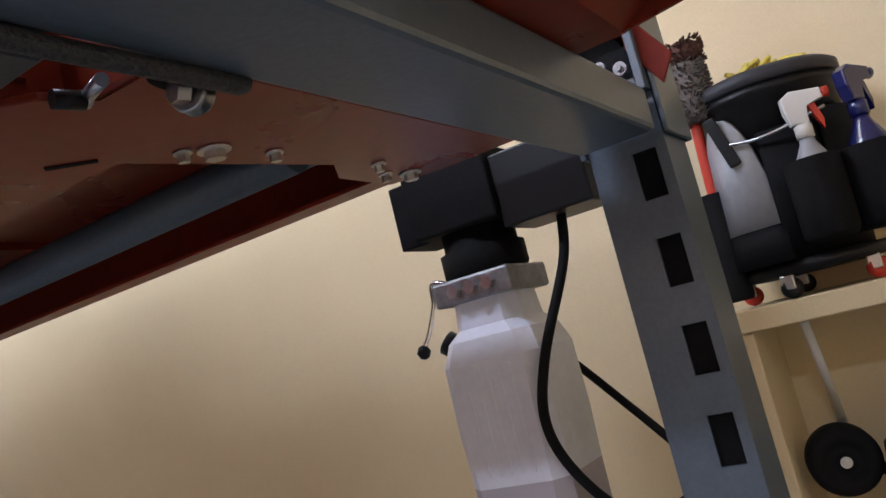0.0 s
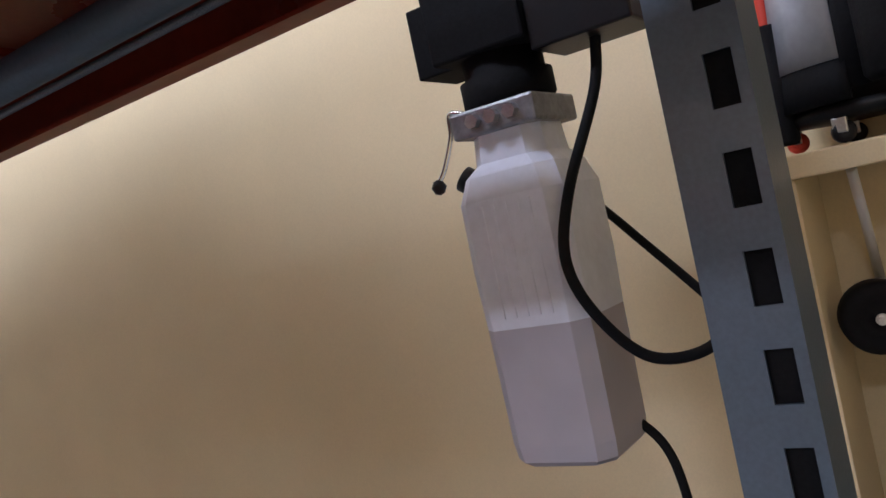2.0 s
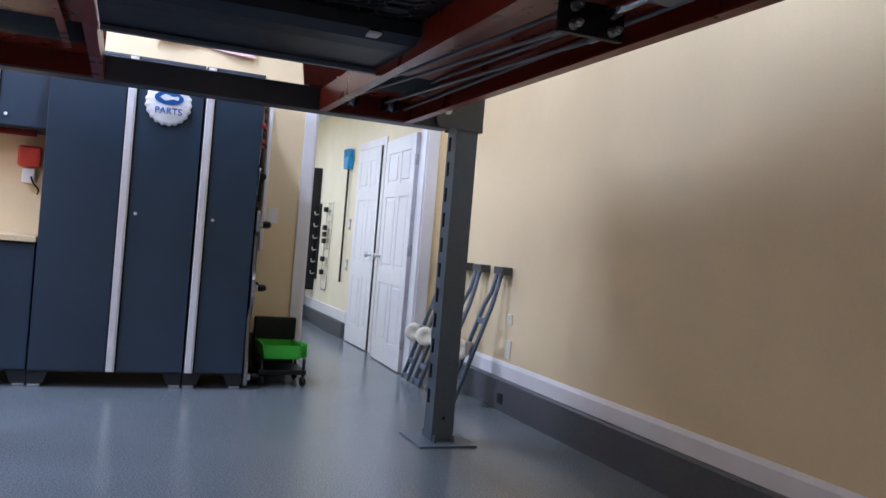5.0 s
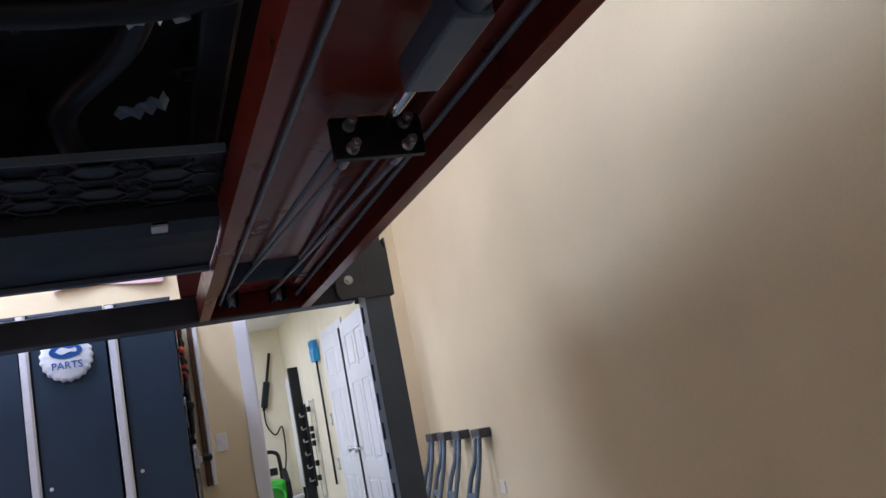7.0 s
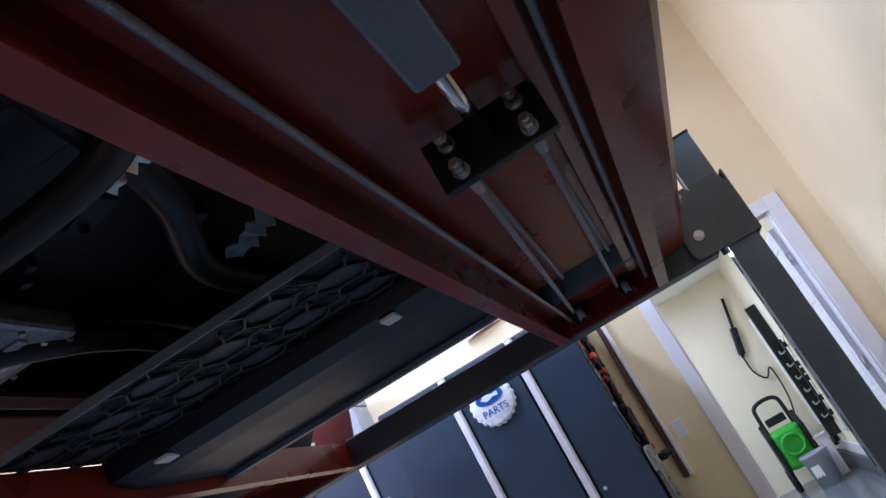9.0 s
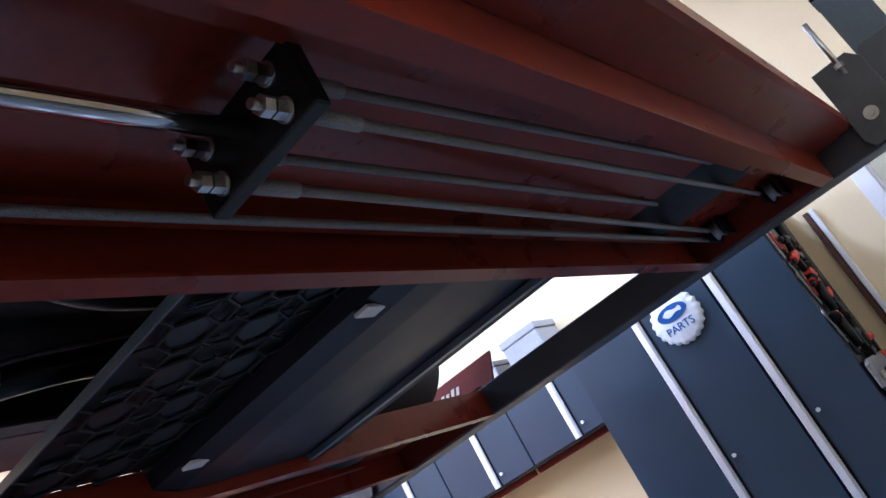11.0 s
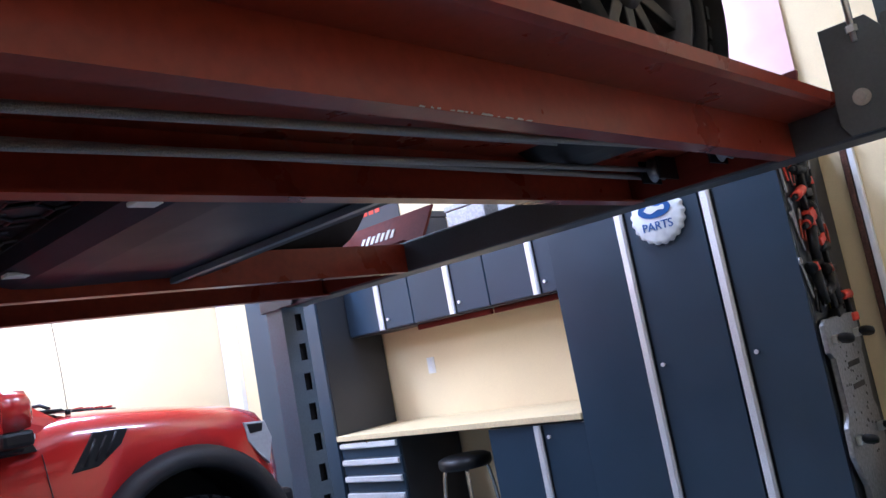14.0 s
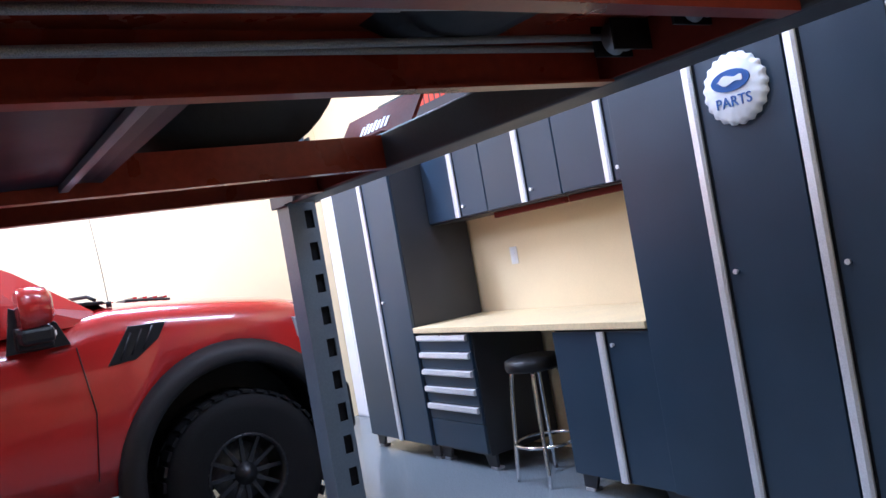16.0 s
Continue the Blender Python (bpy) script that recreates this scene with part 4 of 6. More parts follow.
b = cut_out(b, [cyl(shape(), (CX + s * 0.58, y, CZ0 + 0.35), (CX + s * 1.2, y, CZ0 + 0.35), 0.40, seg=40) for s in (-1, 1) for y in (FY, BY)])
body = part("body", b, WHITECAR, car, "white painted bodyshell")
for s in (-1, 1):
    for y in (FY, BY):
        a = shape()
        lathe(a, [(0.398, 0.35), (0.398, 0.0), (0.002, 0.0), (0.002, -0.01), (0.408, -0.01), (0.408, 0.34)], (CX + s * 0.585, y, CZ0 + 0.35), (s, 0, 0), 40, True)
        part("wheel_arch", a, UNDER, body, "dark wheel arch liner")
        road_wheel(car, (CX + s * 0.80, y, CZ0 + 0.345), 0.345, 0.24, s, RIMD, 10, 0.80)
# underbody, north to south
u = shape()
box(u, CX - 0.66, CX + 0.66, -5.2, -2.0, CZ0 + 0.21, CZ0 + 0.27, 0.01)
part("floor_pan", u, UNDER, car, "black underbody floor pan")
for s in (-1, 1):
    u = shape()
    box(u, min(CX + s * 0.655, CX + s * 0.90), max(CX + s * 0.655, CX + s * 0.90), -4.28, -2.36, CZ0 + 0.19, CZ0 + 0.25, 0.01)
    part("sill_cover", u, UNDER, car, "black plastic sill cover")
for s in (-1, 1):
    u = shape()
    box(u, CX + s * 0.46 - 0.04, CX + s * 0.46 + 0.04, -5.0, -2.0, CZ0 + 0.12, CZ0 + 0.212, 0.012)
    part("chassis_rail", u, UNDER, car)
for y in (-2.1, -3.9, -4.4):
    u = shape()
    box(u, CX - 0.50, CX + 0.50, y - 0.07, y + 0.07, CZ0 + 0.15, CZ0 + 0.209, 0.015)
    part("subframe_member", u, UNDER, car)
u = shape()
box(u, CX - 0.24, CX + 0.22, -2.35, -1.75, CZ0 + 0.15, CZ0 + 0.23, 0.03)
part("sump", u, UNDER, car, "dark sump and gearbox")
u = shape()
lathe(u, [(0.10, 0), (0.09, 0.25), (0.07, 0.55), (0.06, 0.9)], (CX, -2.35, CZ0 + 0.20), (0, -1, 0), 20)
part("gearbox", u, UNDER, car)
for s, r in ((-1, 0.032), (1, 0.032)):
    u = shape()
    tube(u, smooth_path([(CX + s * 0.16, -2.3, CZ0 + 0.16), (CX + s * 0.20, -2.6, CZ0 + 0.14), (CX + s * 0.13, -3.3, CZ0 + 0.10), (CX + s * 0.30, -3.75, CZ0 + 0.10), (CX + s * 0.38, -4.5, CZ0 + 0.16), (CX + s * 0.42, -5.25, CZ0 + 0.19)], 8), r, 14)
    part("exhaust_pipe", u, BLACK, car, "black exhaust pipe")
u = shape()
tube(u, smooth_path([(CX + 0.46, -4.7, CZ0 + 0.06), (CX + 0.46, -4.05, CZ0 + 0.05), (CX + 0.40, -3.93, CZ0 + 0.05), (CX + 0.20, -3.86, CZ0 + 0.06), (CX - 0.3, -3.86, CZ0 + 0.06)], 8), 0.030, 14)
part("sway_bar", u, BLACK, car)
rnd = random.Random(5)
for k in range(16):
    x, y = CX + rnd.uniform(-0.42, 0.44), rnd.uniform(-4.6, -3.3)
    u = shape()
    m = Matrix.Translation((x, y, CZ0 + rnd.uniform(0.12, 0.19))) @ Matrix.Rotation(rnd.uniform(0, 3), 4, "Z")
    a = rnd.uniform(0.02, 0.07)
    box(u, -a, a, -a * 0.45, a * 0.45, -0.012, 0.02, 0.004, turn=m)
    cyl(u, m @ Vector((a * 0.5, 0, -0.03)), m @ Vector((a * 0.5, 0, 0)), 0.010, seg=6)
    part("bracket", u, UNDER, car)
rnd = random.Random(12)
for x, y, mt, lab in ((-0.01, -3.86, ZINC, "bright crumpled heat-shield foil"), (-0.04, -3.47, STEEL, "dull crumpled heat-shield foil")):
    u = shape()
    top, low = [], []
    for k in range(9):
        zz, yy = rnd.uniform(-0.014, 0.014), rnd.uniform(-0.007, 0.007)
        top.append([u.verts.new((-0.055 + 0.0137 * k, sy * 0.026 + yy, zz + sy * rnd.uniform(-0.006, 0.006))) for sy in (-1, 0, 1)])
        low.append([u.verts.new(v.co + Vector((0, 0, 0.003))) for v in top[-1]])
    for g in (top, low):
        for a_, b_ in zip(g, g[1:]):
            for q in (0, 1):
                u.faces.new((a_[q], a_[q + 1], b_[q + 1], b_[q]))
    u.transform(Matrix.Translation((x, y, CZ0 + 0.05)) @ Matrix.Rotation(-0.25, 4, "Z"))
    part("heat_shield_foil", u, mt, car, lab)
u = shape()
box(u, -0.80, -0.46, -3.72, -3.45, CZ0 + 0.085, CZ0 + 0.14, 0.012)
tp = part("transmission_pan", u, CAST, car, "shiny stamped transmission pan")
for k in range(4):
    u = shape()
    box(u, -0.77 + 0.02 * (k % 2), -0.50, -3.69 + 0.06 * k, -3.665 + 0.06 * k, CZ0 + 0.078, CZ0 + 0.086, 0.004)
    part("pan_rib", u, ZINC if k % 2 else CAST, tp)
for x, y in ((-0.78, -3.71), (-0.63, -3.71), (-0.48, -3.71), (-0.48, -3.58), (-0.48, -3.46), (-0.63, -3.46)):
    u = shape()
    bolt(u, (x, y, CZ0 + 0.088), (0, 0, -1), 0.007, 0.006, False)
    part("pan_bolt", u, ZINC, tp)
u = shape()
box(u, CX - 0.54, CX + 0.54, -2.42, -2.0, CZ0 + 0.15, CZ0 + 0.18, 0.015)
part("undertray", u, UNDER, car, "black plastic engine undertray")
# fuel lines and harness
for k in range(4):
    u = shape()
    tube(u, smooth_path([(CX - 0.30 + 0.03 * k, -4.9, CZ0 + 0.19), (CX - 0.33 + 0.03 * k, -3.8 + 0.05 * k, CZ0 + 0.16), (CX - 0.28 + 0.035 * k, -3.0, CZ0 + 0.19), (CX - 0.36 + 0.03 * k, -2.0, CZ0 + 0.17)], 6), 0.007, 8)
    part("pipe", u, CAST if k % 2 else BLACK, car)

# ---- black slatted drip tray between the runways ----
tray = thing("drip_tray", (-0.34, -3.1, 1.84), "black moulded plastic tray with oval cells between the runways", "tray")
TY0, TY1, TXA, TXB, TZZ = -3.37, -2.98, RW1 + 0.01, RE0 - 0.01, 1.84
b = shape()
box(b, TXA, TXB, TY0, TY1, TZZ + 0.012, TZZ + 0.016)
part("sheet", b, BLACK, tray, "dark sheet")
for y in (TY0, TY1):
    b = shape()
    box(b, TXA, TXB, y - 0.003, y + 0.003, TZZ - 0.004, TZZ + 0.018, 0.001)
    part("edge_rail", b, BLACK if y == TY1 else STEEL, tray)
cells = [(TXA + 0.09 + i * 0.158, TY0 + 0.095 + j * 0.165 + (0.055 if i % 2 else 0.0)) for i in range(6) for j in range(2)]
SHINY = material("glossy_black_plastic", (0.010, 0.010, 0.011), 0.42, grain=0.08, grain_scale=150)
# lighter than the tray's black, to paint light reflected off the pads
DISC = material("reflection_grey_plastic", (0.022, 0.022, 0.024), 0.45, patch=0.2, patch_scale=12)
for cx_, cy_ in cells:
    hexa = [(cx_ + 0.066 * math.cos(k * math.pi / 3), min(TY1 - 0.01, max(TY0 + 0.01, cy_ + 0.056 * math.sin(k * math.pi / 3)))) for k in range(7)]
    b = shape()
    for p, q in zip(hexa, hexa[1:]):
        cyl(b, (*p, TZZ), (*q, TZZ), 0.0045, seg=6)
    part("cell_ring", b, SHINY, tray)
    b = shape()
    prism(b, [(cx_ + 0.050 * math.cos(k * math.pi / 9), cy_ + 0.036 * math.sin(k * math.pi / 9)) for k in range(18)], 2, TZZ + 0.004, TZZ + 0.008)
    part("cell_disc", b, DISC, tray, "oval pad, greyed to paint reflected light")
    for k in range(6):
        b = shape()
        u_, v_ = hexa[k]
        e_ = (min(TXB, max(TXA, cx_ + 0.115 * math.cos(k * math.pi / 3))), min(TY1, max(TY0, cy_ + 0.115 * math.sin(k * math.pi / 3))))
        cyl(b, (u_, v_, TZZ + 0.001), (*e_, TZZ + 0.001), 0.004, seg=6)
        part("web", b, SHINY, tray)
    b = shape()
    for k in range(4):
        x_ = cx_ + 0.075 + 0.010 * k
        cyl(b, (min(TXB, x_), max(TY0, cy_ - 0.05), TZZ + 0.004), (min(TXB, x_ + 0.03), min(TY1, cy_ + 0.03), TZZ + 0.004), 0.0025, seg=5)
    part("hatch", b, SHINY, tray)
for x in (-0.02, -0.72):
    b = shape()
    box(b, x - 0.022, x + 0.022, -2.97, -2.90, 1.780, 1.790, 0.003)
    cl = part("clip", b, WHITEP, tray, "pale clip on the cross tube")

# ---- the red pickup ----
TS = -2.80
pick = thing("pickup_truck", (TS - 1.0, -3.9, 0), "glossy red pickup truck with dark grey fender flares", "pickup truck")
HUBY, HUBZ, TR, REARY = -1.48, 0.445, 0.44, -5.20


def truck_ring(y, h, inset, zb=0.52):
    """A section across the truck: flat sides, a rounded shoulder and a low crowned hood."""
    cx, hw = TS - 0.98, 0.98 - inset
    side = [(hw - 0.03, zb), (hw, zb + 0.18), (hw + 0.012, zb + 0.40), (hw + 0.004, h - 0.17), (hw - 0.022, h - 0.095), (hw - 0.07, h - 0.048), (hw - 0.16, h - 0.020), (hw - 0.32, h), (0.35, h + 0.014)]
    return [(cx + u, y, z) for u, z in side] + [(cx - u, y, z) for u, z in side[::-1]]


b = loft(shape(), [truck_ring(*v) for v in ((-0.80, 1.18, 0.22), (-0.84, 1.25, 0.13), (-0.92, 1.305, 0.065), (-1.06, 1.345, 0.025), (-1.25, 1.375, 0.006), (-1.45, 1.405, 0.0), (-1.80, 1.448, 0.0), (-2.02, 1.463, 0.0), (-2.14, 1.455, 0.004), (-2.28, 1.41, 0.008), (-3.2, 1.40, 0.008), (-5.0, 1.41, 0.0), (-6.74, 1.41, 0.0), (-6.80, 1.36, 0.03))])
b = cut_out(b, [cyl(shape(), (TS - 0.98 + s * 0.42, y, 0.52), (TS - 0.98 + s * 1.3, y, 0.52), 0.56, seg=40) for s in (-1, 1) for y in (HUBY, REARY)])
tb = part("body", b, TRUCK, pick, "red painted body side and hood")
for dx in (-0.62, -1.30):
    v = shape()
    prism(v, [(-1.86, 1.450), (-1.60, 1.425), (-1.60, 1.444), (-1.84, 1.474)], 0, TS + dx - 0.14, TS + dx + 0.14, 0.004)
    hv = part("hood_vent", v, BLACK, tb, "black hood vent")
    for k in range(4):
        v = shape()
        box(v, TS + dx - 0.12, TS + dx + 0.12, -1.80 + 0.055 * k, -1.775 + 0.055 * k, 1.468 - 0.0065 * k, 1.480 - 0.0065 * k, 0.002)
        part("vent_fin", v, TRUCK, hv)
cab = shape()
loft(cab, [[(TS - 0.03 - i, y, 1.38), (TS - 0.06 - i, y, zb), (TS - 0.20 - i, y, zt), (TS - 1.76 + i, y, zt), (TS - 1.90 + i, y, zb), (TS - 1.93 + i, y, 1.38)] for y, zb, zt, i in ((-2.08, 1.44, 1.462, 0.05), (-2.40, 1.52, 1.69, 0.0), (-2.78, 1.60, 1.91, 0.0), (-3.10, 1.62, 1.96, 0.0), (-4.4, 1.60, 1.96, 0.0), (-4.65, 1.60, 1.88, 0.0), (-4.75, 1.43, 1.50, 0.0))])
for f in cab.faces:
    f.smooth = False
cabp = part("cab", cab, TRUCK, pick, "red cab")
wg = shape()
prism(wg, [(-2.50, 1.445), (-2.54, 1.53), (-2.88, 1.83), (-3.45, 1.87), (-3.45, 1.445)], 0, TS - 0.12, TS - 0.026, 0.004)
part("side_window", wg, GLASS, cabp, "dark tinted side glass")
ws = shape()
loft(ws, [[(TS - 0.20, -2.13, 1.494), (TS - 1.76, -2.13, 1.494), (TS - 1.76, -2.16, 1.484), (TS - 0.20, -2.16, 1.484)], [(TS - 0.28, -2.74, 1.895), (TS - 1.68, -2.74, 1.895), (TS - 1.68, -2.80, 1.885), (TS - 0.28, -2.80, 1.885)]])
part("windscreen", ws, GLASS, cabp, "windscreen glass")
cw = shape()
prism(cw, [(-2.00, 1.466), (-2.14, 1.474), (-2.16, 1.496), (-2.02, 1.484)], 0, TS - 1.72, TS - 0.16, 0.004)
part("cowl", cw, BLACK, cabp, "black plastic cowl below the windscreen")
for x0, x1 in ((TS - 0.30, TS - 0.90), (TS - 1.0, TS - 1.6)):
    w = shape()
    tube(w, [(x0, -2.03, 1.495), (x0 - 0.04, -2.06, 1.52), ((x0 + x1) / 2, -2.15, 1.525), (x1, -2.22, 1.56)], 0.010, 8)
    part("wiper", w, BLACK, cabp)
an = shape()
tube(an, smooth_path([(TS - 0.17, -1.99, 1.46), (TS - 0.17, -2.0, 1.70), (TS - 0.18, -2.03, 2.15)]), 0.0022, 6)
cyl(an, (TS - 0.17, -1.99, 1.445), (TS - 0.17, -1.99, 1.475), 0.014)
part("antenna", an, BLACK, pick)


def flare(hub, a0, a1):
    """A fender flare: a broad band round the wheel opening, thickest in the middle."""
    fl = shape()
    loft(fl, [[(x, hub + 0.86 * r * math.cos(a), 0.50 + 0.90 * r * math.sin(a)) for x, r in ((TS - 0.02, 0.745), (TS + 0.030, 0.735), (TS + 0.070, 0.690), (TS + 0.078, 0.640), (TS + 0.060, 0.605), (TS - 0.10, 0.600), (TS - 0.10, 0.72))] for a in [math.pi * (a0 + (a1 - a0) * k / 30) for k in range(31)]])
    return part("fender_flare", fl, FLARE, pick, "dark grey plastic fender flare")


for hub in (HUBY, REARY):
    flare(hub, -0.06, 1.06)
    li = shape()
    loft(li, [[(x, hub + r * math.cos(a), 0.52 + r * math.sin(a)) for x, r in ((TS - 0.02, 0.575), (TS - 0.02, 0.55), (TS - 0.52, 0.55), (TS - 0.52, 0.575))] for a in [math.pi * (-0.08 + 1.16 * k / 20) for k in range(21)]])
    part("wheel_liner", li, UNDER, pick)
    li = shape()
    box(li, TS - 0.54, TS - 0.50, hub - 0.56, hub + 0.56, 0.3, 1.05)
    part("inner_fender", li, UNDER, pick)
for y in (HUBY, REARY):
    for x, s in ((TS - 0.10, 1), (TS - 1.86, -1)):
        road_wheel(pick, (x, y, HUBZ), TR, 0.30, s, RIMD, 12, 0.50)
# side vent
vt = shape()
prism(vt, [(-1.95, 1.335), (-1.77, 1.325), (-1.815, 1.25), (-1.94, 1.165), (-2.075, 1.158)], 0, TS - 0.03, TS + 0.012, 0.003)
vent = part("side_vent", vt, BLACK, pick, "black slanted fender vent")
for k in range(3):
    sl = shape()
    tube(sl, [(TS + 0.013, -1.835 - 0.055 * k, 1.318 - 0.008 * k), (TS + 0.013, -1.90 - 0.055 * k, 1.205 - 0.014 * k)], 0.007, 6)
    part("louvre", sl, FLARE, vent)
hl = shape()
prism(hl, [(-1.075, 1.218), (-0.935, 1.205), (-0.90, 1.10), (-0.94, 0.955), (-1.0, 1.02), (-1.065, 1.11)], 0, TS - 0.30, TS - 0.014, 0.006)
hlp = part("headlight", hl, GREYP, pick, "pale grey headlight lens")
am = shape()
prism(am, [(-1.06, 1.205), (-0.955, 1.195), (-0.965, 1.150), (-1.045, 1.150)], 0, TS - 0.02, TS - 0.010)
part("marker_lens", am, BLACK, hlp, "black lamp surround")
bp = shape()
box(bp, TS - 1.88, TS - 0.08, -0.90, -0.76, 0.50, 0.78, 0.03)
part("bumper", bp, FLARE, pick, "dark front bumper")
gr = shape()
box(gr, TS - 1.62, TS - 0.34, -0.815, -0.780, 0.82, 1.16, 0.01)
part("grille", gr, BLACK, pick, "black grille")
# mirror
mr = shape()
loft(mr, [[(TS + 0.16 + dx * w, -2.38 + dy, 1.505 + dz * w) for dx, dz in ((-0.11, -0.095), (-0.12, 0.03), (-0.08, 0.085), (0.06, 0.09), (0.11, 0.045), (0.10, -0.095))] for dy, w in ((0.085, 0.55), (0.06, 0.9), (0.0, 1.0), (-0.06, 1.0))])
mir = part("mirror", mr, TRUCK, pick, "red door mirror with a black foot")
mb = shape()
box(mb, TS + 0.03, TS + 0.27, -2.45, -2.31, 1.335, 1.41, 0.02)
box(mb, TS - 0.01, TS + 0.10, -2.46, -2.30, 1.31, 1.42, 0.015)
part("mirror_base", mb, BLACK, mir)
mb = shape()
box(mb, TS + 0.13, TS + 0.25, -2.314, -2.304, 1.36, 1.385, 0.003)
part("mirror_lamp", mb, WHITEP, mir, "pale lamp strip")
mb = shape()
prism(mb, [(-2.22, 1.30), (-2.27, 1.42), (-2.46, 1.52), (-2.50, 1.30)], 0, TS - 0.02, TS + 0.012, 0.004)
part("mirror_sail", mb, BLACK, mir, "black triangular mirror mount")
# shut line of the door, rocker and handle
dl = shape()
tube(dl, [(TS + 0.008, -2.20, 0.62), (TS + 0.011, -2.16, 0.95), (TS + 0.004, -2.20, 1.28)], 0.003, 6)
part("door_seam", dl, BLACK, tb)
hn = shape()
tube(hn, smooth_path([(TS, -3.15, 1.16), (TS + 0.040, -3.19, 1.16), (TS + 0.040, -3.35, 1.16), (TS, -3.39, 1.16)]), 0.012, 8)
part("door_handle", hn, TRUCK, tb)


# ---- shelf corner behind the south-east post ----
su = thing("shelf_unit", (1.65, -7.3, 0), "cream painted wall shelf with a closed end panel", "shelf")
part("board", box(shape(), 1.50, WX - 0.002, -8.3, -6.325, 1.362, 1.412, 0.004), WALL, su)
part("end_panel", box(shape(), 1.52, WX - 0.002, -6.38, -6.33, 0.0, 1.361, 0.003), WALL, su)
sb = thing("shelf_brace", (1.79, -6.47, 1.10), "white steel strut under the shelf", "bracket")
bm = shape()
tube(bm, [(1.60, -6.475, 1.360), (1.70, -6.47, 1.23), (WX - 0.012, -6.465, 1.10)], 0.011, 8)
part("strut", bm, WHITEP, sb)
bm = shape()
bolt(bm, (WX - 0.02, -6.465, 1.10), (-1, 0, 0), 0.008, 0.006)
part("bolt", bm, ZINC, sb)

BX, BY0, BZ = 1.65, -6.525, 1.413
bk = thing("detailing_bucket", (BX, BY0, BZ), "black bucket on castors wrapped in a tool apron", "bucket")
bm = shape()
lathe(bm, [(0.125, 0.075), (0.135, 0.08), (0.156, 0.44), (0.164, 0.445), (0.164, 0.465), (0.152, 0.465), (0.140, 0.12), (0.002, 0.115)], (BX, BY0, BZ), seg=36)
part("pail", bm, BLACK, bk, "black plastic pail")
bm = shape()
lathe(bm, [(0.166, 0.466), (0.172, 0.471), (0.172, 0.491), (0.156, 0.501), (0.10, 0.508), (0.002, 0.510)], (BX, BY0, BZ), seg=36)
part("lid", bm, DARKGREY, bk, "dark lid")
bm = shape()
lathe(bm, [(0.10, 0.045), (0.165, 0.05), (0.17, 0.065), (0.165, 0.078), (0.10, 0.08)], (BX, BY0, BZ), seg=36)
part("dolly", bm, BLACK, bk, "black round castor dolly")
for k in range(5):
    a = 2 * math.pi * k / 5 + 0.35
    x, y = BX + 0.15 * math.cos(a), BY0 + 0.15 * math.sin(a)
    bm = shape()
    box(bm, x - 0.014, x + 0.014, y - 0.014, y + 0.014, BZ + 0.02, BZ + 0.052, 0.003)
    c = part("castor_fork", bm, ZINC, bk)
    bm = shape()
    lathe(bm, [(0.008, -0.010), (0.022, -0.009), (0.0225, 0), (0.022, 0.009), (0.008, 0.010)], (x, y - 0.004, BZ + 0.0225), (1, 0.4, 0), 20)
    part("castor_wheel", bm, ORANGE if k % 2 else BLACK, c, "red-banded castor wheel")
# apron with pockets: panels wrapped round the pail
for a0, a1, z0, z1, arch, mat, lab in ((2.10, 3.05, 0.16, 0.42, True, GREYP, "grey-white rounded bottle in a pocket"), (3.05, 3.75, 0.10, 0.36, False, MATTE, "black pocket"), (3.8, 4.7, 0.10, 0.38, False, MATTE, "black pocket"), (1.1, 2.2, 0.08, 0.28, False, MATTE, "black pocket"), (1.95, 3.10, 0.08, 0.17, False, MATTE, "black pocket")):
    bm = shape()
    ring = []
    for rr in (0.155, 0.172 if z1 > 0.2 else 0.178):
        for low in (True, False):
            ring.append([])
            for k in range(11):
                z = z0 if low else z0 + (z1 - z0) * (math.sqrt(1 - ((k - 5) / 5.4) ** 2) if arch else 1.0)
                a = a0 + (a1 - a0) * k / 10
                ring[-1].append((BX + (rr + 0.01 * low) * math.cos(a), BY0 + (rr + 0.01 * low) * math.sin(a), BZ + z))
    vs = [[bm.verts.new(p) for p in r] for r in ring]
    for k in range(10):
        for p, q in ((0, 1), (2, 3), (0, 2), (1, 3)):
            bm.faces.new((vs[p][k], vs[p][k + 1], vs[q][k + 1], vs[q][k])).smooth = True
    for k in (0, 10):
        bm.faces.new((vs[0][k], vs[1][k], vs[3][k], vs[2][k]))
    part("pocket", bm, mat, bk, lab)
bm = shape()
m = Matrix.Translation((BX - 0.163, BY0 + 0.085, BZ + 0.365)) @ Matrix.Rotation(radians(-15), 4, "X")
box(bm, -0.012, 0.004, -0.013, 0.013, -0.06, 0.06, 0.003, turn=m)
part("strap", bm, BLACK, bk)
bm = shape()
tube(bm, smooth_path([(BX - 0.16, BY0 + 0.10, BZ + 0.36), (BX - 0.19, BY0, BZ + 0.345), (BX - 0.17, BY0 - 0.13, BZ + 0.37)]), 0.004, 6)
part("wire_handle", bm, ZINC, bk)
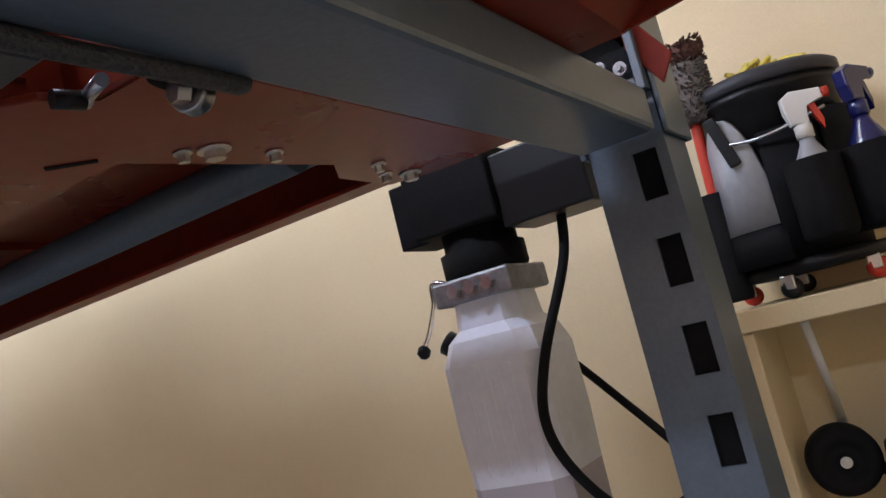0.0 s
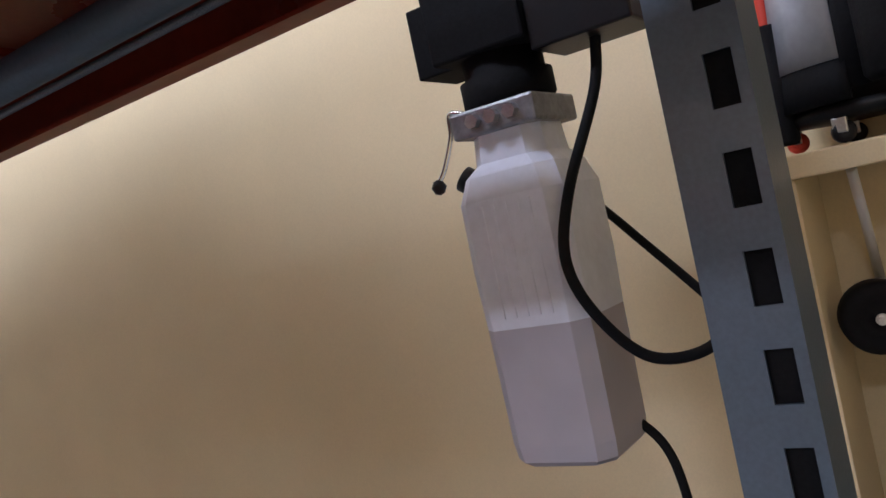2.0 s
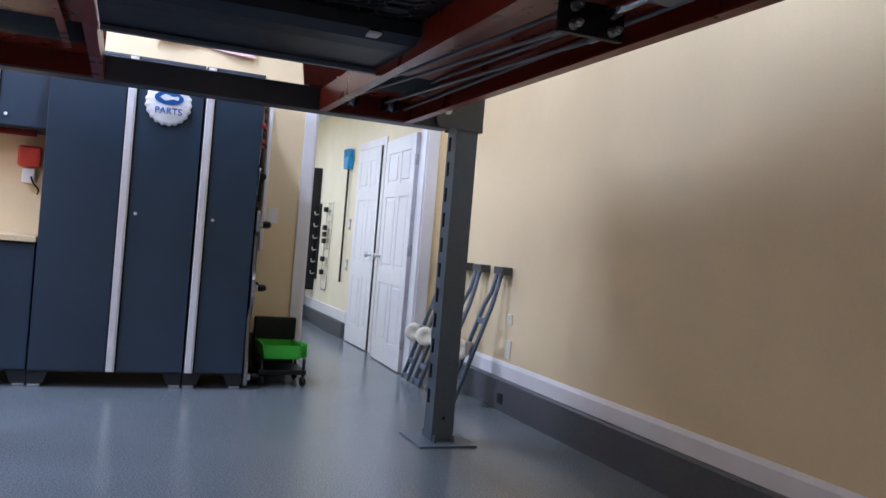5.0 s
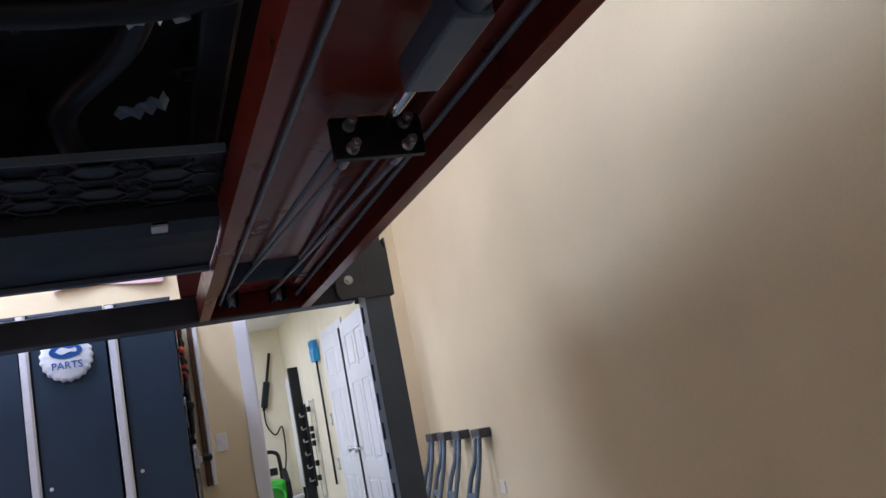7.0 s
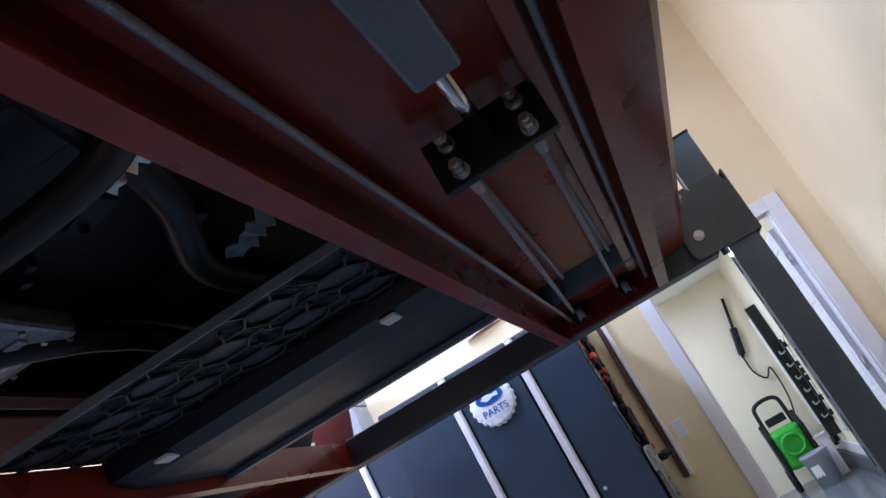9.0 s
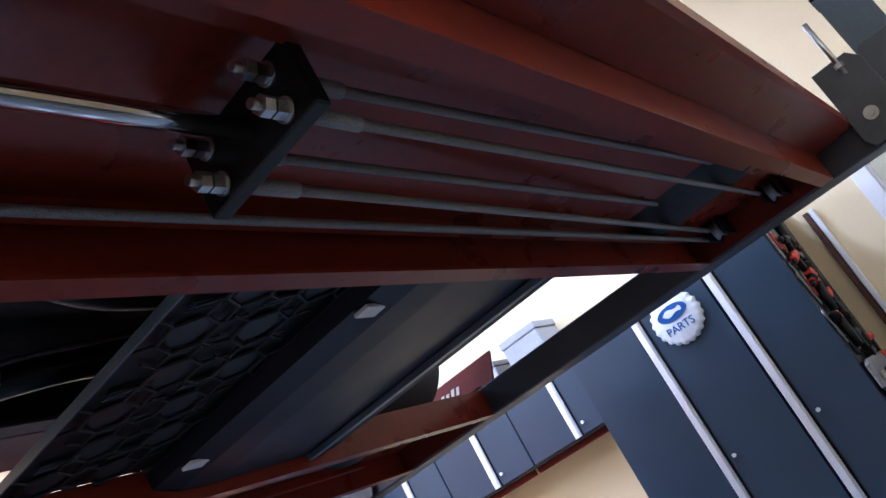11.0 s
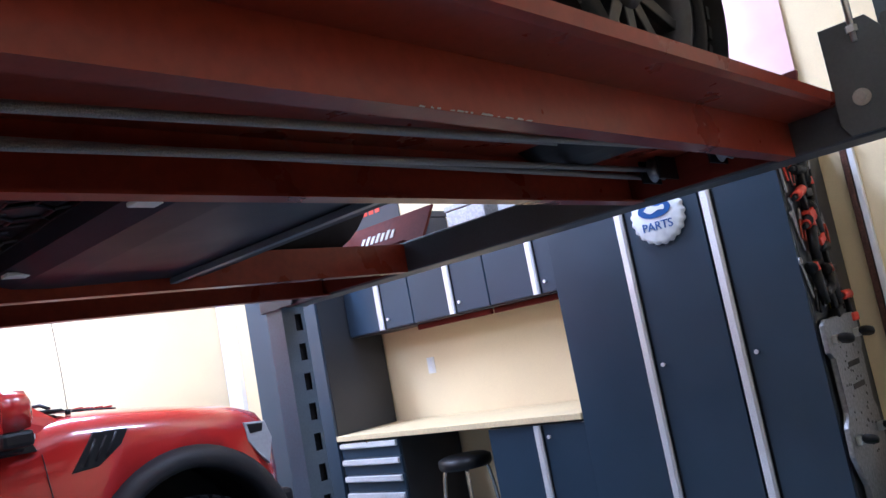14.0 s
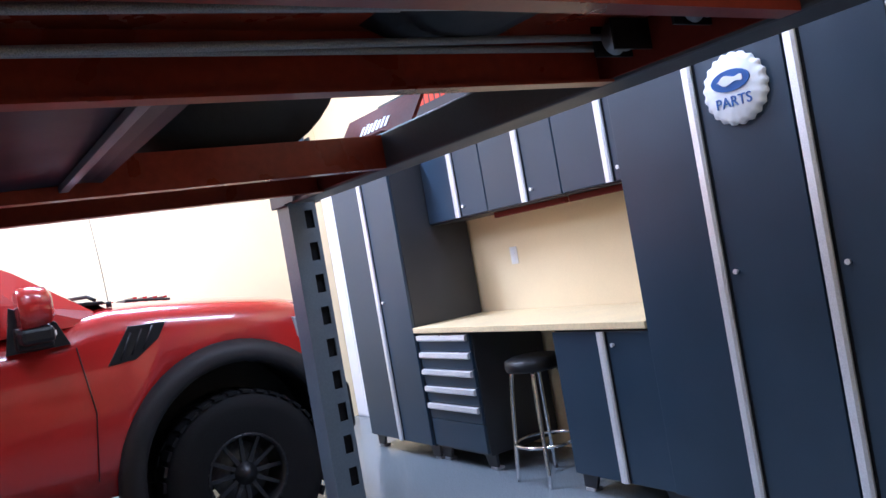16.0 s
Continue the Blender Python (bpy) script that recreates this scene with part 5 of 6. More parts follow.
# yellow cloth lying on the lid
bm = shape()
rnd = random.Random(2)
for k in range(26):
    a, r = rnd.uniform(0, 6.28), rnd.uniform(0, 0.06)
    x, y = BX - 0.02 + r * math.cos(a), BY0 - 0.01 + r * math.sin(a)
    tube(bm, smooth_path([(x, y, BZ + 0.510), (x + rnd.uniform(-0.03, 0.03), y + rnd.uniform(-0.03, 0.03), BZ + 0.528 + rnd.uniform(0, 0.012)), (x + rnd.uniform(-0.05, 0.05), y + rnd.uniform(-0.05, 0.05), BZ + 0.512)], 4), 0.006, 5)
solid("mesh_cloth", bm, YELLOW, "crumpled yellow mesh cloth on the bucket lid", "cloth")


for px_, py_, pr, pz in ((BX - 0.185, BY0 - 0.075, 0.056, 0.27), (BX - 0.14, BY0 - 0.185, 0.060, 0.27)):
    bm = shape()
    lathe(bm, [(pr * 0.8, 0.10), (pr, 0.115), (pr * 1.02, pz), (pr * 0.94, pz), (pr * 0.93, 0.12), (0.001, 0.118)], (px_, py_, BZ), seg=20)
    part("bottle_pocket", bm, MATTE, bk, "black fabric bottle pocket")


def sprayer(name, label, at, lean, body_mat, head_mat, trig_mat, s=1.0):
    """A trigger spray bottle standing at a point, its nozzle toward -y... turned by lean degrees about z."""
    root = thing(name, (0, 0, 0), label, "spray bottle")
    bm = shape()
    lathe(bm, [(0.036, 0), (0.040, 0.006), (0.040, 0.12), (0.034, 0.15), (0.016, 0.185), (0.014, 0.20)], (0, 0, 0), seg=24)
    part("bottle", bm, body_mat, root)
    bm = shape()
    lathe(bm, [(0.018, 0.195), (0.018, 0.222), (0.014, 0.225)], (0, 0, 0), seg=18)
    part("collar", bm, head_mat, root)
    bm = shape()
    prism(bm, [(0.022, 0.225), (0.030, 0.255), (0.030, 0.285), (0.010, 0.297), (-0.050, 0.290), (-0.052, 0.268), (-0.012, 0.262), (-0.014, 0.225)], 0, -0.013, 0.013, 0.004)
    part("head", bm, head_mat, root)
    bm = shape()
    prism(bm, [(-0.018, 0.262), (-0.034, 0.262), (-0.044, 0.225), (-0.040, 0.205), (-0.032, 0.225)], 0, -0.008, 0.008, 0.002)
    part("trigger", bm, trig_mat, root)
    bm = shape()
    cyl(bm, (0, -0.050, 0.279), (0, -0.066, 0.279), 0.010, 0.012, 14)
    part("nozzle", bm, trig_mat, root)
    root.matrix_basis = Matrix.Translation(at) @ Matrix.Rotation(radians(lean), 4, "Z") @ Matrix.Scale(s, 4)
    return root


sprayer("spray_bottle", "white trigger spray bottle with a red nozzle in the apron", (BX - 0.185, BY0 - 0.080, BZ + 0.119), 20, GREYP, WHITEP, ORANGE, 1.0)
sprayer("spray_bottle", "dark blue trigger spray bottle in the apron", (BX - 0.14, BY0 - 0.185, BZ + 0.119), 60, NAVY, NAVY, NAVY, 1.08)
bm = shape()
lathe(bm, [(0.026, 0.02), (0.030, 0.03), (0.032, 0.27), (0.026, 0.27), (0.024, 0.03)], (1.552, -6.372, BZ), seg=18)
part("brush_pocket", bm, MATTE, bk, "black fabric brush pocket")
br = thing("wash_brush", (1.55, -6.38, 1.60), "long red-handled wash brush with taupe bristles", "brush")
bm = shape()
tube(bm, smooth_path([(1.552, -6.372, 1.46), (1.552, -6.376, 1.66), (1.552, -6.384, 1.86)]), 0.013, 12)
part("handle", bm, ORANGE, br, "red plastic handle")
bm = shape()
rnd = random.Random(4)
lathe(bm, [(0.030, 0), (0.046, 0.012), (0.052, 0.06), (0.048, 0.13), (0.030, 0.145)], (1.552, -6.388, 1.85), seg=18)
for k in range(900):
    a, h = rnd.uniform(0, 6.283), rnd.uniform(0.0, 0.145)
    r = 0.044 + 0.006 * math.sin(h * 20)
    p = Vector((1.552 + r * math.cos(a), -6.388 + r * math.sin(a), 1.85 + h))
    cyl(bm, p, p + Vector((math.cos(a) * 0.010, math.sin(a) * 0.010, rnd.uniform(-0.004, 0.004))), 0.0022, 0.0014, 4, False)
part("bristles", bm, BRISTLE, br, "dense taupe bristles")
bm = shape()
rnd = random.Random(8)
lathe(bm, [(0.02, 0), (0.040, 0.012), (0.043, 0.04), (0.025, 0.055)], (1.56, -6.402, 1.992), seg=16)
for k in range(260):
    a, h = rnd.uniform(0, 6.283), rnd.uniform(0.0, 0.055)
    p = Vector((1.56 + 0.036 * math.cos(a), -6.402 + 0.036 * math.sin(a), 1.992 + h))
    cyl(bm, p, p + Vector((math.cos(a) * 0.012, math.sin(a) * 0.012, rnd.uniform(-0.006, 0.010))), 0.0028, 0.0015, 4, False)
part("mitt", bm, FUZZ, br, "brown microfibre tip")

mc = thing("floor_machine", (1.60, -6.75, 0), "black wheeled floor machine under the shelf", "machine")
bm = shape()
box(bm, 1.50, 1.72, -7.2, -6.66, 0.02, 0.95, 0.03)
part("body", bm, BLACK, mc)
bm = shape()
loft(bm, [[(1.58 + 0.07 * math.cos(a) * w, y, z + 0.10 * math.sin(a) * w) for a in [2 * math.pi * k / 18 for k in range(18)]] for y, z, w in ((-6.56, 1.03, 0.5), (-6.62, 1.06, 0.8), (-6.75, 1.12, 1.0), (-6.95, 1.17, 1.0), (-7.15, 1.13, 0.7))])
part("cowl", bm, BLACK, mc, "glossy black cowl")
bm = shape()
lathe(bm, [(0.02, -0.035), (0.068, -0.035), (0.076, -0.025), (0.076, 0.025), (0.068, 0.035), (0.045, 0.036), (0.04, 0.028), (0.012, 0.028), (0.010, 0.040), (0.001, 0.041)], (1.60, -6.47, 1.05), (-1, -0.25, 0), 32)
wl = part("wheel", bm, RUBBER, mc, "black wheel")
bm = shape()
bolt(bm, (1.56, -6.48, 1.05), (-1, -0.25, 0), 0.008, 0.006)
part("axle_nut", bm, ZINC, wl)
bm = shape()
cyl(bm, (1.63, -6.46, 1.05), (1.63, -6.68, 0.95), 0.014)
part("axle_arm", bm, BLACK, mc)
for k in range(3):
    bm = shape()
    tube(bm, smooth_path([(1.52, -6.56 - 0.03 * k, 0.96), (1.51, -6.555 - 0.03 * k, 0.80), (1.53, -6.575 - 0.03 * k, 0.55), (1.56, -6.60, 0.02)]), 0.006, 8)
    part("hose", bm, RUBBER, mc)
bm = shape()
tube(bm, smooth_path([(1.50, -6.50, 0.66), (1.49, -6.54, 0.74), (1.50, -6.60, 0.77), (1.52, -6.68, 0.76)]), 0.009, 8)
part("cord", bm, RUBBER, mc)
bm = shape()
tube(bm, smooth_path([(1.505, -6.49, 0.60), (1.50, -6.492, 0.63), (1.50, -6.50, 0.66)]), 0.012, 8)
part("cord_sleeve", bm, YELLOW, mc, "yellow cord sleeve")
pi = thing("wall_pipe", (1.74, -6.89, 1.9), "grey-green pipe with a coupling on the wall", "pipe")
bm = shape()
cyl(bm, (1.745, -6.895, 2.0), (1.745, -6.935, 3.2), 0.045, seg=24)
part("pipe", bm, GREYP, pi)
bm = shape()
cyl(bm, (1.745, -6.893, 1.93), (1.745, -6.897, 2.03), 0.05, seg=24)
part("coupling", bm, CAST, pi)
bm = shape()
cyl(bm, (1.745, -6.89, 1.413), (1.745, -6.893, 1.93), 0.03, seg=20)
part("tailpipe", bm, GREYP, pi)


# ---- lift castor frames leaning on the wall ----
def castor_frame(y, dark):
    root = thing("castor_frame", (1.42, y, 0), "grey steel castor frame leaning on the wall" + (" with a cream wheel" if dark else ""), "castor frame", "castor frames by the wall")
    w = 0.062
    for s in (-1, 1):
        bm = shape()
        tube(bm, [(1.425, y + s * w, 0.015), (1.66, y + s * w, 0.70), (1.70, y + s * w * 0.55, 0.80), (1.735, y + s * w * 0.5, 0.95)], 0.017, 4)
        part("side_bar", bm, STEEL, root)
    for z, x in ((0.04, 1.435), (0.16, 1.475), (0.60, 1.625)):
        bm = shape()
        box(bm, x - 0.008, x + 0.012, y - w, y + w, z - 0.022, z + 0.022, 0.003)
        part("cross_bar", bm, STEEL, root)
    bm = shape()
    box(bm, 1.72, WX - 0.004, y - 0.075, y + 0.075, 0.93, 0.985, 0.004)
    part("hook_plate", bm, BEAM, root)
    bm = shape()
    box(bm, 1.50, 1.56, y - 0.045, y + 0.045, 0.36, 0.45, 0.006)
    part("wheel_bracket", bm, ZINC, root)
    bm = shape()
    lathe(bm, [(0.02, -0.026), (0.062, -0.026), (0.072, -0.016), (0.074, 0), (0.072, 0.016), (0.062, 0.026), (0.03, 0.027), (0.022, 0.02), (0.005, 0.02)], (1.47, y, 0.395), (-0.35, -1, 0.1), 28)
    part("wheel", bm, CREAMP, root, "cream nylon wheel")
    return root


for k, y in enumerate((-0.455, -0.09, 0.21, 0.47)):
    castor_frame(y, True)
bm = shape()
box(bm, WX - 0.008, WX, -0.585, -0.505, 0.59, 0.66, 0.002)
solid("wall_plate", bm, CREAMP, "tan blank cover plate on the wall", "cover plate")
bm = shape()
box(bm, WX - 0.008, WX, -0.595, -0.515, 0.35, 0.48, 0.002)
solid("wall_plate", bm, CREAMP, "tan blank cover plate on the wall", "cover plate")
bm = shape()
box(bm, WX - 0.060, WX - 0.054, -0.64, -0.56, 0.05, 0.12, 0.002)
solid("curb_vent", bm, BLACK, "small dark vent in the curb", "vent")

# ---- beside the narrow locker ----
cr = thing("creeper", (0.10, 0.25, 0), "silver perforated mechanic's creeper standing on end against the locker", "creeper")
outl = [(0.02, 1.21), (0.06, 1.235), (0.44, 1.235), (0.47, 1.20), (0.47, 1.09), (0.43, 1.06), (0.42, 0.82), (0.46, 0.78), (0.47, 0.64), (0.43, 0.59), (0.40, 0.52), (0.36, 0.30), (0.40, 0.08), (0.40, 0.03), (0.04, 0.03), (0.04, 0.10), (0.10, 0.30), (0.10, 0.50), (0.04, 0.58), (0.01, 0.64), (0.02, 0.76), (0.07, 0.82), (0.07, 1.06), (0.02, 1.09)]
bm = shape()
prism(bm, outl, 0, 0.075, 0.10, 0.006)
cb = part("bed", bm, CAST, cr, "silver moulded bed")
for y, z in ((0.10, 1.14), (0.40, 1.14), (0.09, 0.70), (0.41, 0.70), (0.10, 0.08), (0.34, 0.08)):
    bm = shape()
    box(bm, 0.10, 0.125, y - 0.03, y + 0.03, z - 0.02, z + 0.02, 0.004)
    cf = part("castor_fork", bm, ZINC, cr)
    bm = shape()
    lathe(bm, [(0.006, -0.012), (0.034, -0.012), (0.037, 0), (0.034, 0.012), (0.006, 0.012)], (0.150, y, z), (0, 0.5, 1), 20)
    part("wheel", bm, BLACK, cf, "black castor wheel")
rnd = random.Random(6)
for k in range(40):
    y, z = 0.12 + 0.26 * rnd.random(), 0.60 + 0.5 * rnd.random()
    bm = shape()
    cyl(bm, (0.1002, y, z), (0.1015, y, z), 0.006, seg=8)
    part("hole", bm, BLACK, cb)
for z in (1.0, 0.9):
    bm = shape()
    box(bm, 0.1003, 0.102, 0.20, 0.36, z, z + 0.025, 0.001)
    part("slot", bm, BLACK, cb)

cr.location.x += 0.025

ct = thing("tool_cart", (0.31, 0.33, 0), "black rolling tool seat with a green tray", "tool cart")
bm = shape()
box(bm, 0.15, 0.49, 0.16, 0.50, 0.085, 0.12, 0.008)
part("base", bm, BLACK, ct)
bm = shape()
box(bm, 0.15, 0.46, 0.50, 0.56, 0.10, 0.46, 0.012)
part("back_box", bm, BLACK, ct)
bm = shape()
prism(bm, [(0.16, 0.30), (0.18, 0.20), (0.43, 0.20), (0.45, 0.30), (0.44, 0.30), (0.42, 0.21), (0.19, 0.21), (0.17, 0.30)], 1, 0.15, 0.49)
box(bm, 0.18, 0.43, 0.15, 0.16, 0.205, 0.295)
box(bm, 0.18, 0.43, 0.48, 0.49, 0.205, 0.295)
part("tray", bm, GREEN, ct, "bright green plastic tray")
bm = shape()
box(bm, 0.445, 0.495, 0.20, 0.34, 0.20, 0.31, 0.015)
part("holder", bm, GREEN, ct)
for x, y in ((0.17, 0.18), (0.47, 0.18), (0.17, 0.48), (0.47, 0.48)):
    bm = shape()
    cyl(bm, (x, y, 0.05), (x, y, 0.20), 0.011)
    part("post", bm, BLACK, ct)
    bm = shape()
    lathe(bm, [(0.008, -0.012), (0.034, -0.011), (0.0375, 0), (0.034, 0.011), (0.008, 0.012)], (x, y, 0.0376), (1, 0.3, 0), 20)
    cw = part("castor_wheel", bm, BLACK, ct)
    bm = shape()
    lathe(bm, [(0.004, 0.0125), (0.02, 0.0125), (0.018, 0.015), (0.002, 0.016)], (x, y, 0.0376), (1, 0.3, 0), 16)
    part("wheel_cap", bm, GREEN if x > 0.3 else ZINC, cw)


ct.location.x += 0.07


# ---- hanging tools on the locker's side ----
def hand_tool(kind, y, z, mat, tilt=0.0, x=0.086):
    names = {"drill": "cordless_drill", "pliers": "pliers", "grinder": "angle_grinder", "wrench": "wrench"}
    labels = {"drill": "red and black cordless drill hanging on the locker side", "pliers": "red-handled pliers hanging on the locker side", "grinder": "black and red grinder hanging on the locker side", "wrench": "dark steel wrench hanging on the locker side"}
    root = thing(names[kind], (0, 0, 0), labels[kind], kind, "tools on the locker side")
    if kind == "drill":
        bm = shape()
        cyl(bm, (0.035, -0.09, 0), (0.035, 0.06, 0), 0.030, 0.034, 16)
        part("motor_housing", bm, mat, root)
        bm = shape()
        cyl(bm, (0.035, -0.14, 0), (0.035, -0.09, 0), 0.014, 0.022, 12)
        part("chuck", bm, BLACK, root)
        bm = shape()
        box(bm, 0.015, 0.055, -0.005, 0.045, -0.13, -0.015, 0.01)
        part("grip", bm, BLACK, root)
        bm = shape()
        box(bm, 0.002, 0.068, -0.04, 0.07, -0.18, -0.125, 0.008)
        part("battery", bm, mat, root)
    elif kind == "grinder":
        bm = shape()
        cyl(bm, (0.04, 0, -0.14), (0.04, 0, 0.08), 0.028, 0.036, 16)
        part("housing", bm, BLACK, root)
        bm = shape()
        cyl(bm, (0.04, 0, 0.08), (0.04, 0, 0.13), 0.038, 0.03, 14)
        part("gear_head", bm, mat, root)
        bm = shape()
        lathe(bm, [(0.005, 0), (0.042, 0), (0.042, 0.008), (0.005, 0.010)], (0.04, -0.045, 0.11), (0, -1, 0), 24)
        part("disc", bm, BLACK, root)
    elif kind == "pliers":
        for s in (-1, 1):
            bm = shape()
            tube(bm, smooth_path([(0.012, s * 0.012, 0.0), (0.012, s * 0.03, -0.06), (0.012, s * 0.022, -0.14)]), 0.009, 8)
            part("handle", bm, mat, root)
        bm = shape()
        prism(bm, [(-0.022, -0.005), (0.022, -0.005), (0.016, 0.03), (0.005, 0.075), (-0.005, 0.075), (-0.016, 0.03)], 0, 0.006, 0.018, 0.002)
        part("jaw", bm, CAST, root)
    else:
        bm = shape()
        box(bm, 0.004, 0.014, -0.012, 0.012, -0.13, 0.10, 0.003)
        part("shank", bm, CAST, root)
        bm = shape()
        lathe(bm, [(0.012, 0), (0.026, 0), (0.026, 0.010), (0.012, 0.010)], (0.004, 0, 0.115), (1, 0, 0), 18)
        part("ring", bm, CAST, root)
    root.matrix_basis = Matrix.Translation((x, y, z)) @ Matrix.Rotation(radians(tilt), 4, "X") @ Matrix.Scale(0.72, 4)
    return root


for kind, y, z, mat, tilt in (("pliers", 0.10, 1.98, ORANGE, 12), ("pliers", 0.17, 1.96, ORANGE, -8), ("drill", 0.16, 1.82, ORANGE, 20), ("grinder", 0.30, 1.80, ORANGE, 0), ("wrench", 0.08, 1.70, RED, 5), ("grinder", 0.18, 1.60, ORANGE, -10), ("drill", 0.30, 1.56, BLACK, 0), ("wrench", 0.40, 1.62, RED, 0), ("grinder", 0.12, 1.40, ORANGE, 15), ("wrench", 0.20, 1.38, RED, -5), ("pliers", 0.28, 1.36, YELLOW, 0), ("drill", 0.44, 1.32, ORANGE, 0)):
    hand_tool(kind, y, z, mat, tilt)
rnd = random.Random(21)
for k in range(18):
    kind = ("wrench", "pliers", "drill", "grinder", "wrench", "pliers")[k % 6]
    hand_tool(kind, 0.06 + 0.075 * (k % 6) + rnd.uniform(-0.02, 0.02), 2.02 - 0.27 * (k // 6) - rnd.uniform(0.05, 0.13), (ORANGE, BLACK, BLACK, RED)[k % 4], rnd.uniform(-25, 25))
bm = shape()
box(bm, 0.185, 0.215, NY - 0.03, NY, 0.95, 2.05, 0.004)
solid("wall_rail", bm, FUZZ, "dark brown vertical rail on the wall", "rail")
bm = shape()
box(bm, 0.222, 0.250, NY - 0.035, NY, 0.95, 2.05, 0.004)
solid("wall_conduit", bm, TRIM, "white vertical conduit on the wall", "conduit")

# charger above the worktop
ch = thing("battery_charger", (-1.36, 0.6, 1.35), "red battery charger hung on the wall beside the locker", "charger")
bm = shape()
box(bm, -1.44, -1.30, NY - 0.10, NY, 1.40, 1.54, 0.015)
part("case", bm, ORANGE, ch)
bm = shape()
box(bm, -1.41, -1.33, NY - 0.07, NY, 1.29, 1.39, 0.008)
part("plug_adapter", bm, WHITEP, ch)
bm = shape()
tube(bm, smooth_path([(-1.35, NY - 0.07, 1.33), (-1.33, NY - 0.12, 1.29), (-1.30, NY - 0.08, 1.25), (-1.31, NY - 0.02, 1.22)]), 0.006, 8)
part("cord", bm, RUBBER, ch)

# ---- above the cabinets ----
bn = thing("wall_banner", (-3.8, NY, 2.45), "dark grey workshop banner with pale and red marks", "banner")
bm = shape()
box(bm, -4.42, -2.98, NY - 0.012, NY - 0.002, 2.38, 2.74)
part("panel", bm, DARKGREY, bn)
for k in range(4):
    bm = shape()
    x = -4.33 + k * 0.075
    box(bm, x, x + 0.052, NY - 0.016, NY - 0.012, 2.585, 2.67, 0.001)
    part("mark", bm, SIGNW, bn, "pale block mark")
for k in range(11):
    bm = shape()
    x = -3.99 + k * 0.075
    box(bm, x, x + 0.052, NY - 0.016, NY - 0.012, 2.585, 2.67, 0.001)
    part("mark", bm, ORANGE, bn, "red block mark")
for x, w, h, mat, lab in ((-1.62, 0.30, 0.26, GREYP, "grey storage box on the wall cabinet"), (-2.05, 0.34, 0.20, CAST, "silver toolbox on the wall cabinet"), (-2.6, 0.28, 0.24, DARKGREY, "dark storage box on the wall cabinet")):
    r = thing("storage_box", (x, 0.47, LH), lab, "box")
    bm = shape()
    box(bm, x - w / 2, x + w / 2, 0.33, 0.60, LH + 0.001, LH + h * 0.8, 0.008)
    part("body", bm, mat, r)
    bm = shape()
    box(bm, x - w / 2 - 0.006, x + w / 2 + 0.006, 0.324, 0.606, LH + h * 0.8, LH + h, 0.008)
    part("lid", bm, mat, r)
fg = thing("flag", (-0.1, NY, 2.4), "pink and white printed flag hanging on the wall", "flag")
bm = shape()
nx, nz = 16, 14
grid = [[[bm.verts.new((-0.62 + 0.70 * i / nx + 0.06 * (j / nz) * (i / nx - 1), NY - 0.03 - d - 0.018 * math.sin(9 * i / nx + 2 * j / nz), 2.40 + 0.60 * j / nz + 0.02 * math.sin(5 * i / nx))) for j in range(nz + 1)] for i in range(nx + 1)] for d in (0, 0.003)]
for g in grid:
    for i in range(nx):
        for j in range(nz):
            bm.faces.new((g[i][j], g[i + 1][j], g[i + 1][j + 1], g[i][j + 1])).smooth = True
part("cloth", bm, PINK, fg)
bm = shape()
cyl(bm, (-0.66, NY - 0.03, 3.01), (0.12, NY - 0.03, 3.01), 0.008)
part("rod", bm, ZINC, fg)
# white side-door frame in the north-west corner
bm = shape()
box(bm, -5.74, -5.50, NY - 0.05, NY, 0, 2.5, 0.004)
box(bm, -5.70, -5.54, NY - 0.058, NY - 0.05, 0.02, 2.44, 0.003)
solid("trim_garage_door", bm, TRIM, "white door track and trim in the corner", "trim", kind="structure")

# ---- hallway things ----
pw = thing("pressure_washer", (1.03, 4.95, 0), "green and black upright pressure washer", "pressure washer")
bm = shape()
box(bm, 0.88, 1.18, 4.82, 5.08, 0.22, 0.62, 0.05)
part("housing", bm, GREEN, pw, "bright green housing")
for s in (0.86, 1.20):
    bm = shape()
    lathe(bm, [(0.02, -0.03), (0.12, -0.03), (0.135, 0), (0.12, 0.03), (0.02, 0.03)], (s, 5.0, 0.135), (1, 0, 0), 28)
    part("wheel", bm, BLACK, pw)
bm = shape()
tube(bm, smooth_path([(0.90, 5.06, 0.25), (0.89, 5.08, 0.75), (0.93, 5.09, 0.90), (1.13, 5.09, 0.90), (1.17, 5.08, 0.75), (1.16, 5.06, 0.25)]), 0.021, 10)
part("handle", bm, BLACK, pw)
bm = shape()
tube(bm, [(1.03 + (0.10 + 0.004 * (k % 3)) * math.cos(k * 0.5), 4.80 - 0.0012 * k, 0.45 + 0.10 * math.sin(k * 0.5)) for k in range(52)], 0.011, 8)
part("hose_coil", bm, GREEN, pw, "coiled green hose")
bm = shape()
box(bm, 0.93, 1.13, 5.03, 5.08, 0.66, 0.74, 0.01)
part("panel", bm, BLACK, pw)
for x0 in (0.84, 1.17):
    bm = shape()
    prism(bm, [(4.80, 0.20), (5.09, 0.18), (5.09, 0.70), (5.00, 0.72), (4.81, 0.58)], 0, x0, x0 + 0.05, 0.012)
    part("side_frame", bm, BLACK, pw, "black plastic side frame")
pw.scale = (1.12, 1.12, 1.12)
pw.location += Vector((0.09, 0.08, 0))
bm = shape()
lathe(bm, [(0.12, 0), (0.145, 0.33), (0.152, 0.335), (0.152, 0.36), (0.14, 0.36), (0.115, 0.02), (0.002, 0.018)], (1.22, 4.66, 0), seg=32)
